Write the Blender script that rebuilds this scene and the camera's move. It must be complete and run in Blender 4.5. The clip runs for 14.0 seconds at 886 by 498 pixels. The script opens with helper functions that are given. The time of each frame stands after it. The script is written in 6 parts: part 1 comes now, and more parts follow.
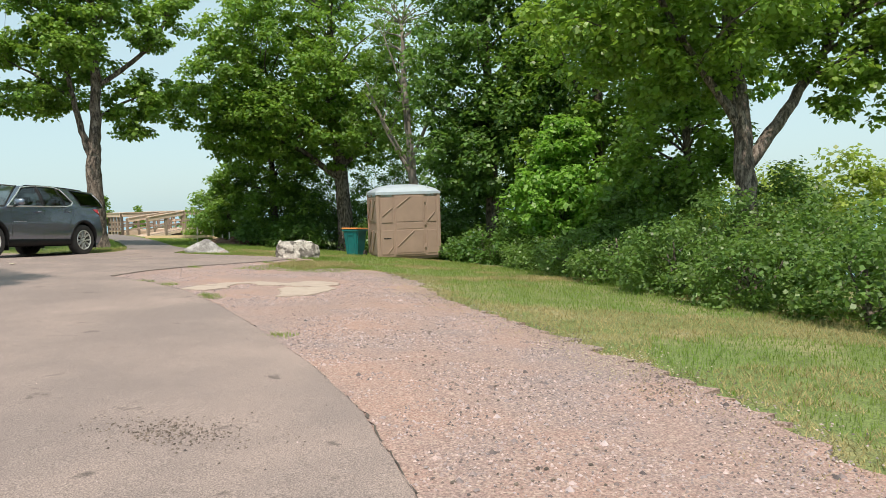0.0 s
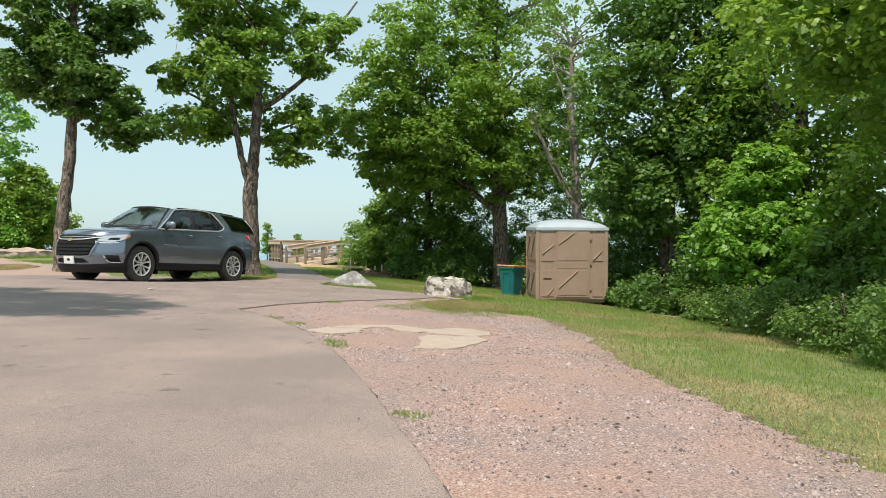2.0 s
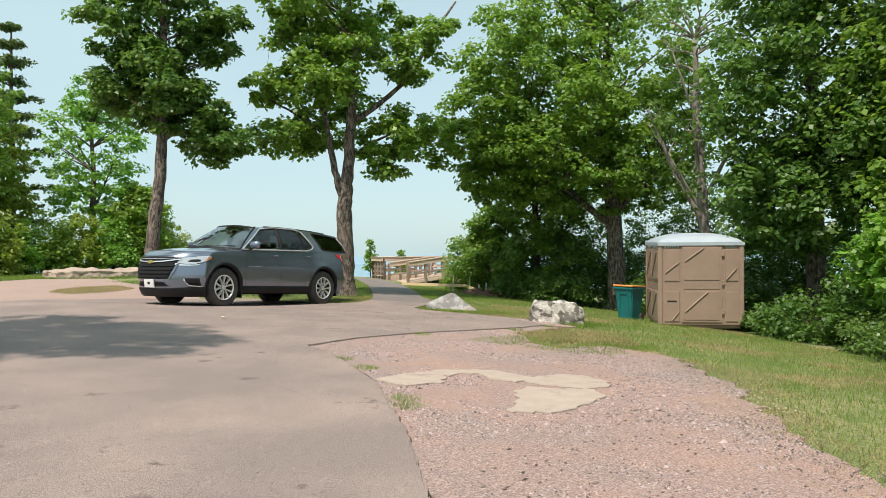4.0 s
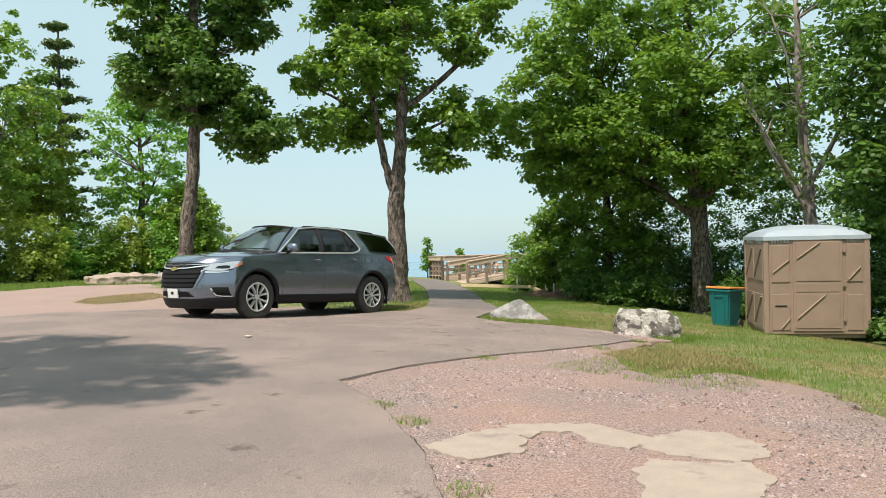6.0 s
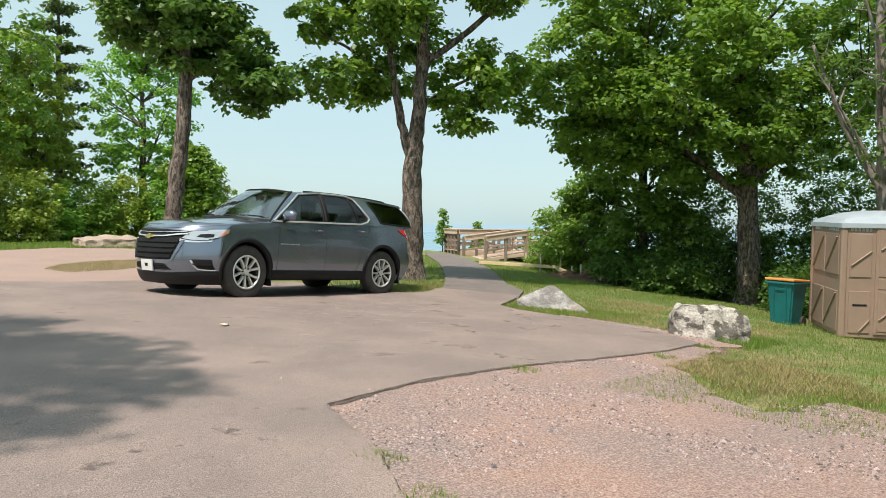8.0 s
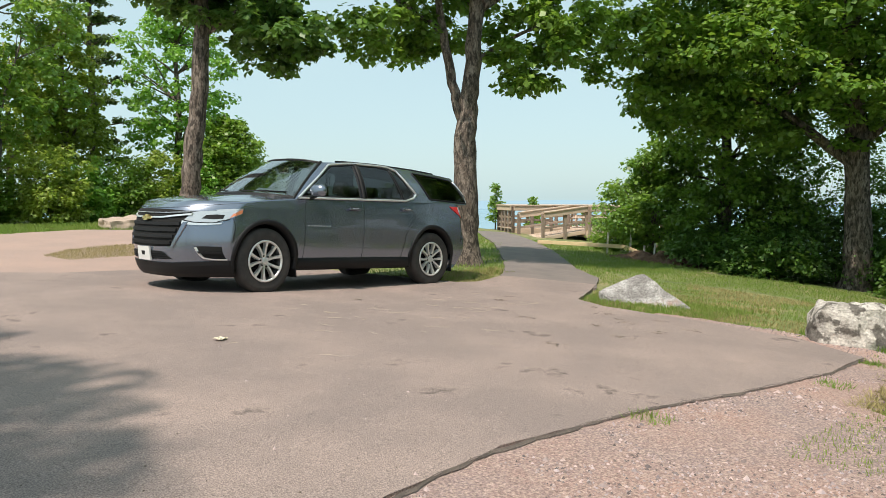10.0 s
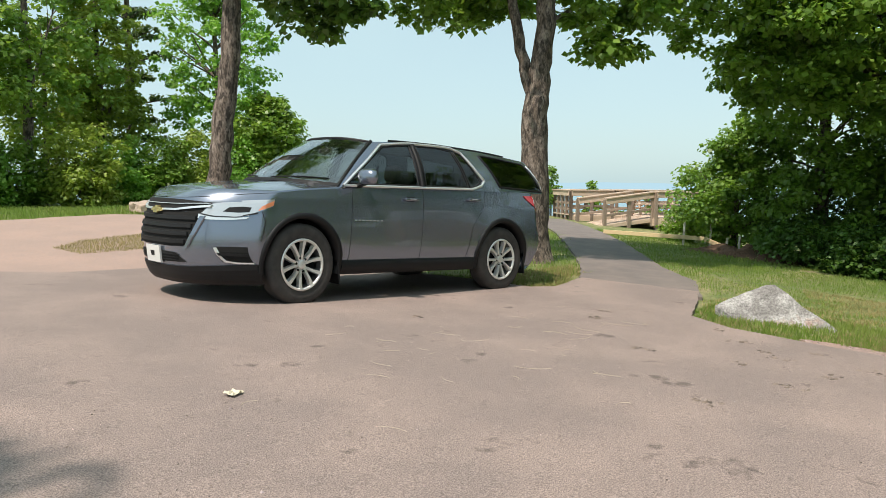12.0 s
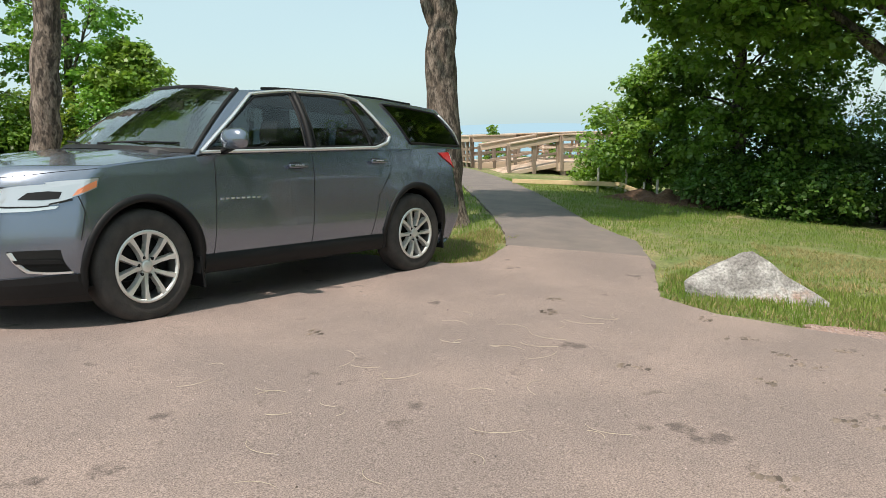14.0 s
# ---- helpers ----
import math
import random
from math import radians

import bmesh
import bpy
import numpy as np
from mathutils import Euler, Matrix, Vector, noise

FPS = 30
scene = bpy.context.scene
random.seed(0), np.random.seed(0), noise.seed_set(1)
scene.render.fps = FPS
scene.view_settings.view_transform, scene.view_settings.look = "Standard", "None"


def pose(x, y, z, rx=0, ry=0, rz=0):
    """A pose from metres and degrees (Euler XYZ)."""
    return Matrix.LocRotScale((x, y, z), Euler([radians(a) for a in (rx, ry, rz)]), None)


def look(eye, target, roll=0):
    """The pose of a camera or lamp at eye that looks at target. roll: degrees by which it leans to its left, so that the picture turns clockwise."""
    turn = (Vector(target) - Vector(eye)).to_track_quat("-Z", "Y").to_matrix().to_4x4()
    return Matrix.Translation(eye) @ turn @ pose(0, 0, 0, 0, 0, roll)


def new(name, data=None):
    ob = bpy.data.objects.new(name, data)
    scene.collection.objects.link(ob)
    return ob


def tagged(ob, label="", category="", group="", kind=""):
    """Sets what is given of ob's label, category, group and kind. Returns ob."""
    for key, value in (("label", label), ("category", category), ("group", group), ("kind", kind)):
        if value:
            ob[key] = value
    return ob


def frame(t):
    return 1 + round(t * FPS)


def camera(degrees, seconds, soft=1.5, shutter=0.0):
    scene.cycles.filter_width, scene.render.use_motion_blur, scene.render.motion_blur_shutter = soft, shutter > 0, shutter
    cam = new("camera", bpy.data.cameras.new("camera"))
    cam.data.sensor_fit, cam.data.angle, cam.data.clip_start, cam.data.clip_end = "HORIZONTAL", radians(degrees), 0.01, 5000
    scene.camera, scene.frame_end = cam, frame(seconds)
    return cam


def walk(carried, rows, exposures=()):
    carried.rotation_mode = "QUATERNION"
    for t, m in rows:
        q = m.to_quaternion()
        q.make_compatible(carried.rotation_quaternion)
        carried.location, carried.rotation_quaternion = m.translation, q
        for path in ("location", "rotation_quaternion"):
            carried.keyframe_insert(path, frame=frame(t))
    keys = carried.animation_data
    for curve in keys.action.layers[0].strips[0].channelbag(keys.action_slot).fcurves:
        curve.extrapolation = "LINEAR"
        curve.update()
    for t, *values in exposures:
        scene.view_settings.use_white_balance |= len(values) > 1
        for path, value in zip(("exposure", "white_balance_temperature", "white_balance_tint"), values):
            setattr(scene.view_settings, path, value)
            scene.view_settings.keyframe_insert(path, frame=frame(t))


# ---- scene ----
cam = camera(60.4, 14.0, soft=0.85)
PATH = [
    (0, (-14.692, -14.721, 0.991), (-12.759, -14.224, 0.866), -1.8),
    (0.5, (-14.151, -14.465, 0.975), (-12.286, -13.757, 0.837), -0.5),
    (1, (-13.646, -14.326, 0.984), (-11.803, -13.556, 0.893), -0.1),
    (1.5, (-13.147, -14.075, 0.979), (-11.326, -13.251, 0.904), -0.4),
    (2, (-12.675, -13.908, 0.968), (-10.878, -13.03, 0.944), 0.2),
    (2.5, (-12.188, -13.647, 0.982), (-10.419, -12.715, 0.938), 0.5),
    (3, (-11.734, -13.443, 0.997), (-9.994, -12.457, 0.996), 0.4),
    (3.2, (-11.593, -13.4, 1.023), (-9.873, -12.38, 1.015), 0.2),
    (5.3, (-9.418, -12.213, 1.16), (-7.841, -10.984, 1.203), -0.7),
    (5.5, (-9.263, -12.058, 1.176), (-7.693, -10.819, 1.204), -0.9),
    (6, (-8.905, -11.633, 1.181), (-7.346, -10.381, 1.185), -1.2),
    (6.5, (-8.519, -11.27, 1.23), (-6.985, -9.988, 1.203), -1.2),
    (7, (-8.126, -10.856, 1.208), (-6.553, -9.622, 1.169), -0.8),
    (7.5, (-7.669, -10.51, 1.243), (-6.101, -9.269, 1.188), 0.8),
    (8, (-7.292, -10.131, 1.235), (-5.755, -8.853, 1.164), 0.9),
    (8.2, (-7.099, -9.966, 1.229), (-5.571, -8.678, 1.154), 1.0),
    (10.3, (-5.318, -8.146, 1.217), (-3.878, -6.764, 1.086), 0.6),
    (10.5, (-5.176, -7.986, 1.234), (-3.749, -6.588, 1.13), 0.9),
    (11, (-4.908, -7.539, 1.253), (-3.481, -6.144, 1.127), 0.6),
    (11.5, (-4.635, -7.109, 1.257), (-3.223, -5.697, 1.145), 0.3),
    (12, (-4.34, -6.689, 1.293), (-2.967, -5.246, 1.109), 0.7),
    (12.5, (-4.062, -6.257, 1.304), (-2.71, -4.798, 1.097), 1.4),
    (13, (-3.702, -5.865, 1.361), (-2.381, -4.379, 1.145), 2.4),
    (13.5, (-3.385, -5.514, 1.352), (-1.937, -4.16, 1.088), 0.9),
    (14, (-2.978, -5.183, 1.381), (-1.433, -3.954, 1.056), -1.4),
]
walk(cam, [(t, look(eye, target, roll)) for t, eye, target, roll in PATH])
# ---------------------------------------------------------------- world, sun, sky
SUN_EL, SUN_AZ = 60.0, 188.0          # degrees; azimuth of the sun seen from the place, counted from +x towards +y
world = bpy.data.worlds.new("world")
scene.world = world
world.use_nodes = True
wn = world.node_tree
sky = wn.nodes.new("ShaderNodeTexSky")
sky.sky_type = "NISHITA"
sky.sun_disc = False
sky.sun_elevation = radians(SUN_EL)
sky.sun_rotation = radians(90 - SUN_AZ)
sky.air_density, sky.dust_density, sky.ozone_density, sky.altitude = 1.0, 1.2, 1.0, 0
veil = wn.nodes.new("ShaderNodeMix")          # thin high haze over the whole sky
veil.data_type = "RGBA"
cloud = wn.nodes.new("ShaderNodeTexNoise")
cloud.inputs["Scale"].default_value, cloud.inputs["Detail"].default_value = 2.2, 5.0
cloud_amount = wn.nodes.new("ShaderNodeMapRange")
cloud_amount.inputs[1].default_value, cloud_amount.inputs[2].default_value = 0.35, 0.8
cloud_amount.inputs[3].default_value, cloud_amount.inputs[4].default_value = 0.66, 0.95
wn.links.new(wn.nodes.new("ShaderNodeTexCoord").outputs["Generated"], cloud.inputs["Vector"])
wn.links.new(cloud.outputs[0], cloud_amount.inputs[0])
wn.links.new(cloud_amount.outputs[0], veil.inputs[0])
wn.links.new(sky.outputs[0], veil.inputs[6])
veil.inputs[7].default_value = (4.3, 5.7, 5.9, 1)
wn.links.new(veil.outputs[2], wn.nodes["Background"].inputs[0])
wn.nodes["Background"].inputs[1].default_value = 0.15
sun_data = bpy.data.lights.new("sun", "SUN")
sun_data.energy, sun_data.angle, sun_data.color = 4.95, radians(0.9), (1.0, 0.895, 0.785)
sun = new("sun", sun_data)
sun_dir = Vector((math.cos(radians(SUN_EL)) * math.cos(radians(SUN_AZ)), math.cos(radians(SUN_EL)) * math.sin(radians(SUN_AZ)), math.sin(radians(SUN_EL))))
sun.matrix_world = look(sun_dir * 60, (0, 0, 0))


# ---------------------------------------------------------------- materials
def mat(name, color, rough=0.8, metal=0.0, second=None, scale=3.0, detail=6.0, mix=(0.35, 0.65), bump=0.0, bump_scale=60.0,
        third=None, third_scale=0.6, third_mix=(0.5, 0.7), coat=0.0, spec=0.5, island=0.0, objrand=0.0, translucent=0.0, trans_color=None, stretch=None, grain=None):
    """Principled surface with colour variation at two scales and a fine relief."""
    m = bpy.data.materials.new(name)
    m.use_nodes = True
    nt = m.node_tree
    b = nt.nodes["Principled BSDF"]
    b.inputs["Roughness"].default_value, b.inputs["Metallic"].default_value = rough, metal
    b.inputs["Coat Weight"].default_value, b.inputs["Specular IOR Level"].default_value = coat, spec
    b.inputs["Coat Roughness"].default_value = 0.04
    geo = nt.nodes.new("ShaderNodeTexCoord")
    src = geo.outputs["Object"]
    if stretch:
        mp = nt.nodes.new("ShaderNodeMapping")
        mp.inputs["Scale"].default_value = stretch
        nt.links.new(src, mp.inputs[0])
        src = mp.outputs[0]

    def noise_fac(sc, lohi, det):
        n = nt.nodes.new("ShaderNodeTexNoise")
        n.inputs["Scale"].default_value, n.inputs["Detail"].default_value, n.inputs["Roughness"].default_value = sc, det, 0.62
        nt.links.new(src, n.inputs["Vector"])
        r = nt.nodes.new("ShaderNodeMapRange")
        r.inputs[1].default_value, r.inputs[2].default_value = lohi
        nt.links.new(n.outputs[0], r.inputs[0])
        return r.outputs[0]

    def blend(fac, a, bcol):
        x = nt.nodes.new("ShaderNodeMix")
        x.data_type = "RGBA"
        if isinstance(fac, float):
            x.inputs[0].default_value = fac
        else:
            nt.links.new(fac, x.inputs[0])
        for sock, c in ((6, a), (7, bcol)):
            if isinstance(c, tuple):
                x.inputs[sock].default_value = (*c, 1)
            else:
                nt.links.new(c, x.inputs[sock])
        return x.outputs[2]

    col = color
    if second:
        col = blend(noise_fac(scale, mix, detail), color, second)
    if third:
        col = blend(noise_fac(third_scale, third_mix, 5.0), col, third)
    if grain:      # fine light and dark grit
        amount, sc = grain
        r = nt.nodes.new("ShaderNodeMapRange")
        n = nt.nodes.new("ShaderNodeTexNoise")
        n.inputs["Scale"].default_value, n.inputs["Detail"].default_value = sc, 3.0
        nt.links.new(src, n.inputs["Vector"])
        r.inputs[1].default_value, r.inputs[2].default_value = 0.3, 0.7
        r.inputs[3].default_value, r.inputs[4].default_value = 1 - amount, 1 + amount
        nt.links.new(n.outputs[0], r.inputs[0])
        h = nt.nodes.new("ShaderNodeHueSaturation")
        nt.links.new(r.outputs[0], h.inputs["Value"])
        nt.links.new(col, h.inputs["Color"])
        col = h.outputs[0]
    if island or objrand:
        if island:
            rnd = nt.nodes.new("ShaderNodeNewGeometry").outputs["Random Per Island"]
        else:
            rnd = nt.nodes.new("ShaderNodeObjectInfo").outputs["Random"]
        amount = island or objrand
        r = nt.nodes.new("ShaderNodeMapRange")
        r.inputs[3].default_value, r.inputs[4].default_value = 1 - amount, 1 + amount
        nt.links.new(rnd, r.inputs[0])
        h = nt.nodes.new("ShaderNodeHueSaturation")
        nt.links.new(r.outputs[0], h.inputs["Value"])
        if isinstance(col, tuple):
            h.inputs["Color"].default_value = (*col, 1)
        else:
            nt.links.new(col, h.inputs["Color"])
        col = h.outputs[0]
    if isinstance(col, tuple):
        b.inputs["Base Color"].default_value = (*col, 1)
    else:
        nt.links.new(col, b.inputs["Base Color"])
    if bump:
        n = nt.nodes.new("ShaderNodeTexNoise")
        n.inputs["Scale"].default_value, n.inputs["Detail"].default_value = bump_scale, 8.0
        nt.links.new(src, n.inputs["Vector"])
        bp = nt.nodes.new("ShaderNodeBump")
        bp.inputs["Strength"].default_value, bp.inputs["Distance"].default_value = min(1.0, bump), 0.02
        nt.links.new(n.outputs[0], bp.inputs["Height"])
        nt.links.new(bp.outputs[0], b.inputs["Normal"])
    if translucent:
        out = nt.nodes["Material Output"]
        tr = nt.nodes.new("ShaderNodeBsdfTranslucent")
        if trans_color:
            tr.inputs[0].default_value = (*trans_color, 1)
        elif not isinstance(col, tuple):
            nt.links.new(col, tr.inputs[0])
        ms = nt.nodes.new("ShaderNodeMixShader")
        ms.inputs[0].default_value = translucent
        nt.links.new(b.outputs[0], ms.inputs[1])
        nt.links.new(tr.outputs[0], ms.inputs[2])
        nt.links.new(ms.outputs[0], out.inputs[0])
    return m


ASPHALT = mat("asphalt", (0.238, 0.187, 0.169), 0.92, second=(0.325, 0.248, 0.217), scale=0.75, mix=(0.42, 0.68), third=(0.14, 0.108, 0.098), third_scale=3.0, third_mix=(0.63, 0.70), bump=0.4, bump_scale=160, grain=(0.5, 120))
# asphalt toned darker than the lot to carry the trees' shade
SHADED_ASPHALT = mat("shaded_asphalt", (0.165, 0.140, 0.131), 0.9, second=(0.215, 0.178, 0.16), scale=2.0, bump=0.3, bump_scale=150)
GRAVEL = mat("gravel", (0.355, 0.218, 0.176), 0.95, second=(0.245, 0.188, 0.182), scale=0.8, mix=(0.36, 0.64), third=(0.42, 0.31, 0.26), third_scale=38, third_mix=(0.45, 0.65), bump=0.8, bump_scale=60, grain=(0.4, 70))
GRAVEL_PALE = mat("pale_gravel", (0.42, 0.29, 0.24), 0.95, second=(0.36, 0.26, 0.22), scale=1.0, third=(0.30, 0.24, 0.22), third_scale=30, bump=0.7, bump_scale=60)
SOIL = mat("soil", (0.15, 0.195, 0.055), 0.95, second=(0.34, 0.28, 0.15), scale=0.9, mix=(0.45, 0.68), third=(0.10, 0.13, 0.035), third_scale=9, third_mix=(0.45, 0.75), bump=0.9, bump_scale=40, grain=(0.5, 60))
PATCH = mat("patch_concrete", (0.46, 0.37, 0.305), 0.9, second=(0.40, 0.32, 0.265), scale=5, third=(0.28, 0.22, 0.19), third_scale=3, third_mix=(0.6, 0.75), bump=0.4, bump_scale=90)
STONES = mat("stones", (0.36, 0.265, 0.24), 0.85, second=(0.24, 0.205, 0.21), scale=20, island=0.7)
DEBRIS = mat("dark_debris", (0.11, 0.088, 0.075), 0.95, second=(0.19, 0.145, 0.115), scale=20, island=0.6)
TAR = mat("tar_edge", (0.10, 0.082, 0.072), 0.9, second=(0.15, 0.12, 0.10), scale=8, bump=0.6, bump_scale=60)
GRASS = mat("grass_blades", (0.145, 0.255, 0.036), 0.6, island=0.35, translucent=0.35, trans_color=(0.25, 0.38, 0.06), second=(0.25, 0.30, 0.07), scale=0.8)
DRY_GRASS = mat("dry_blades", (0.42, 0.34, 0.16), 0.8, island=0.3, translucent=0.25, trans_color=(0.42, 0.34, 0.16), second=(0.28, 0.26, 0.10), scale=1.2)
PAINT = mat("grey_car_paint", (0.215, 0.245, 0.305), 0.26, metal=0.8, coat=1.0, bump=0.015, bump_scale=3)
BLACK = mat("black_plastic", (0.010, 0.010, 0.011), 0.55, spec=0.3, bump=0.05, bump_scale=300)
DARKGAP = mat("dark_gap", (0.006, 0.006, 0.006), 0.9)


def glass(name, tint, ior=1.5):
    m = mat(name, tint, 0.0, spec=0.5)
    m.node_tree.nodes["Principled BSDF"].inputs["Transmission Weight"].default_value = 1.0
    m.node_tree.nodes["Principled BSDF"].inputs["IOR"].default_value = ior
    return m


GLASS = glass("privacy_glass", (0.16, 0.18, 0.19))
DOORGLASS = glass("door_glass", (0.36, 0.40, 0.40))
SHIELD = glass("windscreen_glass", (0.95, 0.98, 0.97), 2.0)
MIRROR = mat("mirror_glass", (0.8, 0.82, 0.84), 0.02, metal=1.0)
SEAT = mat("seat_cloth", (0.05, 0.05, 0.052), 0.9, second=(0.07, 0.07, 0.072), scale=30)
CHROME = mat("chrome", (0.86, 0.87, 0.88), 0.28, metal=0.75)
ALLOY = mat("alloy", (0.76, 0.75, 0.72), 0.30, metal=0.5)
# alloy darkened so the barrel shows shade between the spokes
BARREL_SHADED = mat("shaded_rim_barrel", (0.16, 0.155, 0.15), 0.5, metal=0.6)
TYRE = mat("tyre_rubber", (0.030, 0.028, 0.027), 0.8, second=(0.06, 0.052, 0.047), scale=6, bump=0.2, bump_scale=80)
LENS = mat("headlamp_lens", (0.62, 0.64, 0.66), 0.10, coat=1.0, metal=0.55)
AMBER = mat("amber_lens", (0.72, 0.26, 0.13), 0.12, coat=1.0)
RED = mat("red_lens", (0.55, 0.015, 0.015), 0.1, coat=1.0)
PLATE = mat("plate_white", (0.72, 0.72, 0.70), 0.4)
GOLD = mat("gold_badge", (0.75, 0.55, 0.22), 0.25, metal=0.9)
TAN = mat("tan_plastic", (0.335, 0.235, 0.180), 0.55, second=(0.29, 0.205, 0.158), scale=2.5, bump=0.08, bump_scale=120)
TAN_DARK = mat("tan_plastic_rib", (0.27, 0.19, 0.14), 0.6, second=(0.23, 0.165, 0.12), scale=4)
ROOF_WHITE = mat("white_roof_plastic", (0.50, 0.57, 0.63), 0.45, second=(0.44, 0.51, 0.57), scale=3, translucent=0.15, trans_color=(0.7, 0.74, 0.78))
TEAL = mat("teal_plastic", (0.006, 0.155, 0.16), 0.42, second=(0.01, 0.12, 0.125), scale=3)
ORANGE = mat("orange_plastic", (0.80, 0.30, 0.07), 0.45, second=(0.66, 0.25, 0.08), scale=4)
# third colour: dark blotches that paint the shade of the rock's hollows
ROCK = mat("pale_rock", (0.54, 0.50, 0.45), 0.9, second=(0.33, 0.30, 0.265), scale=3.5, mix=(0.4, 0.6), third=(0.13, 0.115, 0.10), third_scale=4.5, third_mix=(0.50, 0.56), bump=1.0, bump_scale=22, grain=(0.3, 40))
GREYROCK = mat("grey_rock", (0.225, 0.21, 0.20), 0.9, second=(0.40, 0.385, 0.37), scale=3.5, mix=(0.46, 0.60), third=(0.30, 0.20, 0.16), third_scale=3.0, third_mix=(0.58, 0.72), bump=1.0, bump_scale=20, grain=(0.35, 45))
SLAB = mat("sandstone", (0.46, 0.36, 0.29), 0.9, second=(0.36, 0.28, 0.23), scale=2, bump=0.8, bump_scale=12)
BARK = mat("bark", (0.135, 0.105, 0.083), 0.95, second=(0.26, 0.215, 0.18), scale=9, mix=(0.42, 0.62), bump=1.0, bump_scale=30, stretch=(1, 1, 0.38), third=(0.055, 0.044, 0.036), third_scale=16, third_mix=(0.47, 0.58), grain=(0.45, 55))
PALE_BARK = mat("pale_bark", (0.30, 0.27, 0.24), 0.95, second=(0.18, 0.15, 0.13), scale=8, bump=0.8, bump_scale=25, stretch=(1, 1, 0.3))
WOOD = mat("weathered_wood", (0.60, 0.46, 0.36), 0.85, second=(0.50, 0.385, 0.30), scale=4, stretch=(0.3, 4, 4), bump=0.3, bump_scale=40, objrand=0.15)
POSTWOOD = mat("grey_post_wood", (0.25, 0.19, 0.15), 0.9, second=(0.33, 0.255, 0.205), scale=5, stretch=(4, 4, .5), bump=0.4, bump_scale=40, objrand=0.2)
NEWWOOD = mat("new_lumber", (0.66, 0.51, 0.30), 0.8, second=(0.58, 0.43, 0.25), scale=4, stretch=(0.4, 5, 5), objrand=0.1)
STEM = mat("dry_stem", (0.42, 0.35, 0.27), 0.9, second=(0.5, 0.42, 0.32), scale=20)
STAKE = mat("pale_stake", (0.62, 0.58, 0.50), 0.85, second=(0.5, 0.46, 0.4), scale=8)
MULCH = mat("mulch", (0.10, 0.055, 0.035), 0.95, second=(0.17, 0.095, 0.06), scale=14, bump=1.0, bump_scale=30)
PAPER = mat("paper", (0.72, 0.66, 0.5), 0.9, second=(0.6, 0.52, 0.38), scale=30)
WATER = mat("lake_water", (0.16, 0.30, 0.38), 0.25, second=(0.20, 0.34, 0.42), scale=0.01)


def leaf_mat(name, a, b, glow):
    return mat(name, a, 0.46, second=b, scale=0.9, mix=(0.4, 0.62), island=0.42, translucent=0.40, trans_color=glow, spec=0.6)


LEAF = leaf_mat("maple_leaf", (0.115, 0.225, 0.034), (0.185, 0.300, 0.046), (0.30, 0.48, 0.05))
LEAF_DARK = leaf_mat("dark_leaf", (0.080, 0.170, 0.034), (0.120, 0.220, 0.042), (0.19, 0.34, 0.045))
LEAF_LIGHT = leaf_mat("light_leaf", (0.145, 0.255, 0.036), (0.19, 0.29, 0.045), (0.34, 0.52, 0.055))
LEAF_FRESH = leaf_mat("fresh_leaf", (0.16, 0.315, 0.048), (0.21, 0.36, 0.06), (0.30, 0.58, 0.06))
LEAF_YELLOW = leaf_mat("yellow_leaf", (0.21, 0.295, 0.04), (0.27, 0.33, 0.055), (0.42, 0.54, 0.07))
LEAF_BUSH = leaf_mat("bush_leaf", (0.10, 0.185, 0.04), (0.14, 0.225, 0.05), (0.2, 0.34, 0.05))
NEEDLE = leaf_mat("pine_needle", (0.085, 0.135, 0.045), (0.12, 0.16, 0.05), (0.14, 0.22, 0.04))


# ---------------------------------------------------------------- mesh helpers
def mesh_from(name, verts, faces, material, smooth=False):
    me = bpy.data.meshes.new(name)
    me.from_pydata([tuple(v) for v in verts], [], [tuple(f) for f in faces])
    me.materials.append(material)
    if smooth:
        me.polygons.foreach_set("use_smooth", [True] * len(me.polygons))
    me.update()
    return me


def quads_mesh(name, v, material, corners=4):
    """Many loose faces of the same number of corners: v is an array (n, corners, 3)."""
    n = len(v)
    me = bpy.data.meshes.new(name)
    me.vertices.add(n * corners)
    me.vertices.foreach_set("co", np.ascontiguousarray(v, dtype=np.float32).ravel())
    me.loops.add(n * corners)
    me.loops.foreach_set("vertex_index", np.arange(n * corners, dtype=np.int32))
    me.polygons.add(n)
    me.polygons.foreach_set("loop_start", np.arange(0, n * corners, corners, dtype=np.int32))
    me.materials.append(material)
    me.update(calc_edges=True)
    return me


def part(name, bm, material, parent, label="", smooth=False):
    """Links a bmesh as one mesh object under a thing or a part."""
    me = bpy.data.meshes.new(name)
    bmesh.ops.recalc_face_normals(bm, faces=bm.faces)
    bm.to_mesh(me)
    bm.free()
    me.materials.append(material)
    if smooth:
        me.polygons.foreach_set("use_smooth", [True] * len(me.polygons))
    ob = new(name, me)
    ob.parent = parent
    return tagged(ob, label)


def mpart(name, me, parent, label=""):
    ob = new(name, me)
    ob.parent = parent
    return tagged(ob, label)


def box_bm(size, at=(0, 0, 0), turn=(0, 0, 0), bevel=0.0, segments=2):
    bm = bmesh.new()
    bmesh.ops.create_cube(bm, size=1.0, matrix=pose(*at, *turn) @ Matrix.Diagonal((*size, 1)))
    if bevel:
        bmesh.ops.bevel(bm, geom=bm.edges[:], offset=bevel, segments=segments, affect="EDGES", profile=0.6)
    return bm


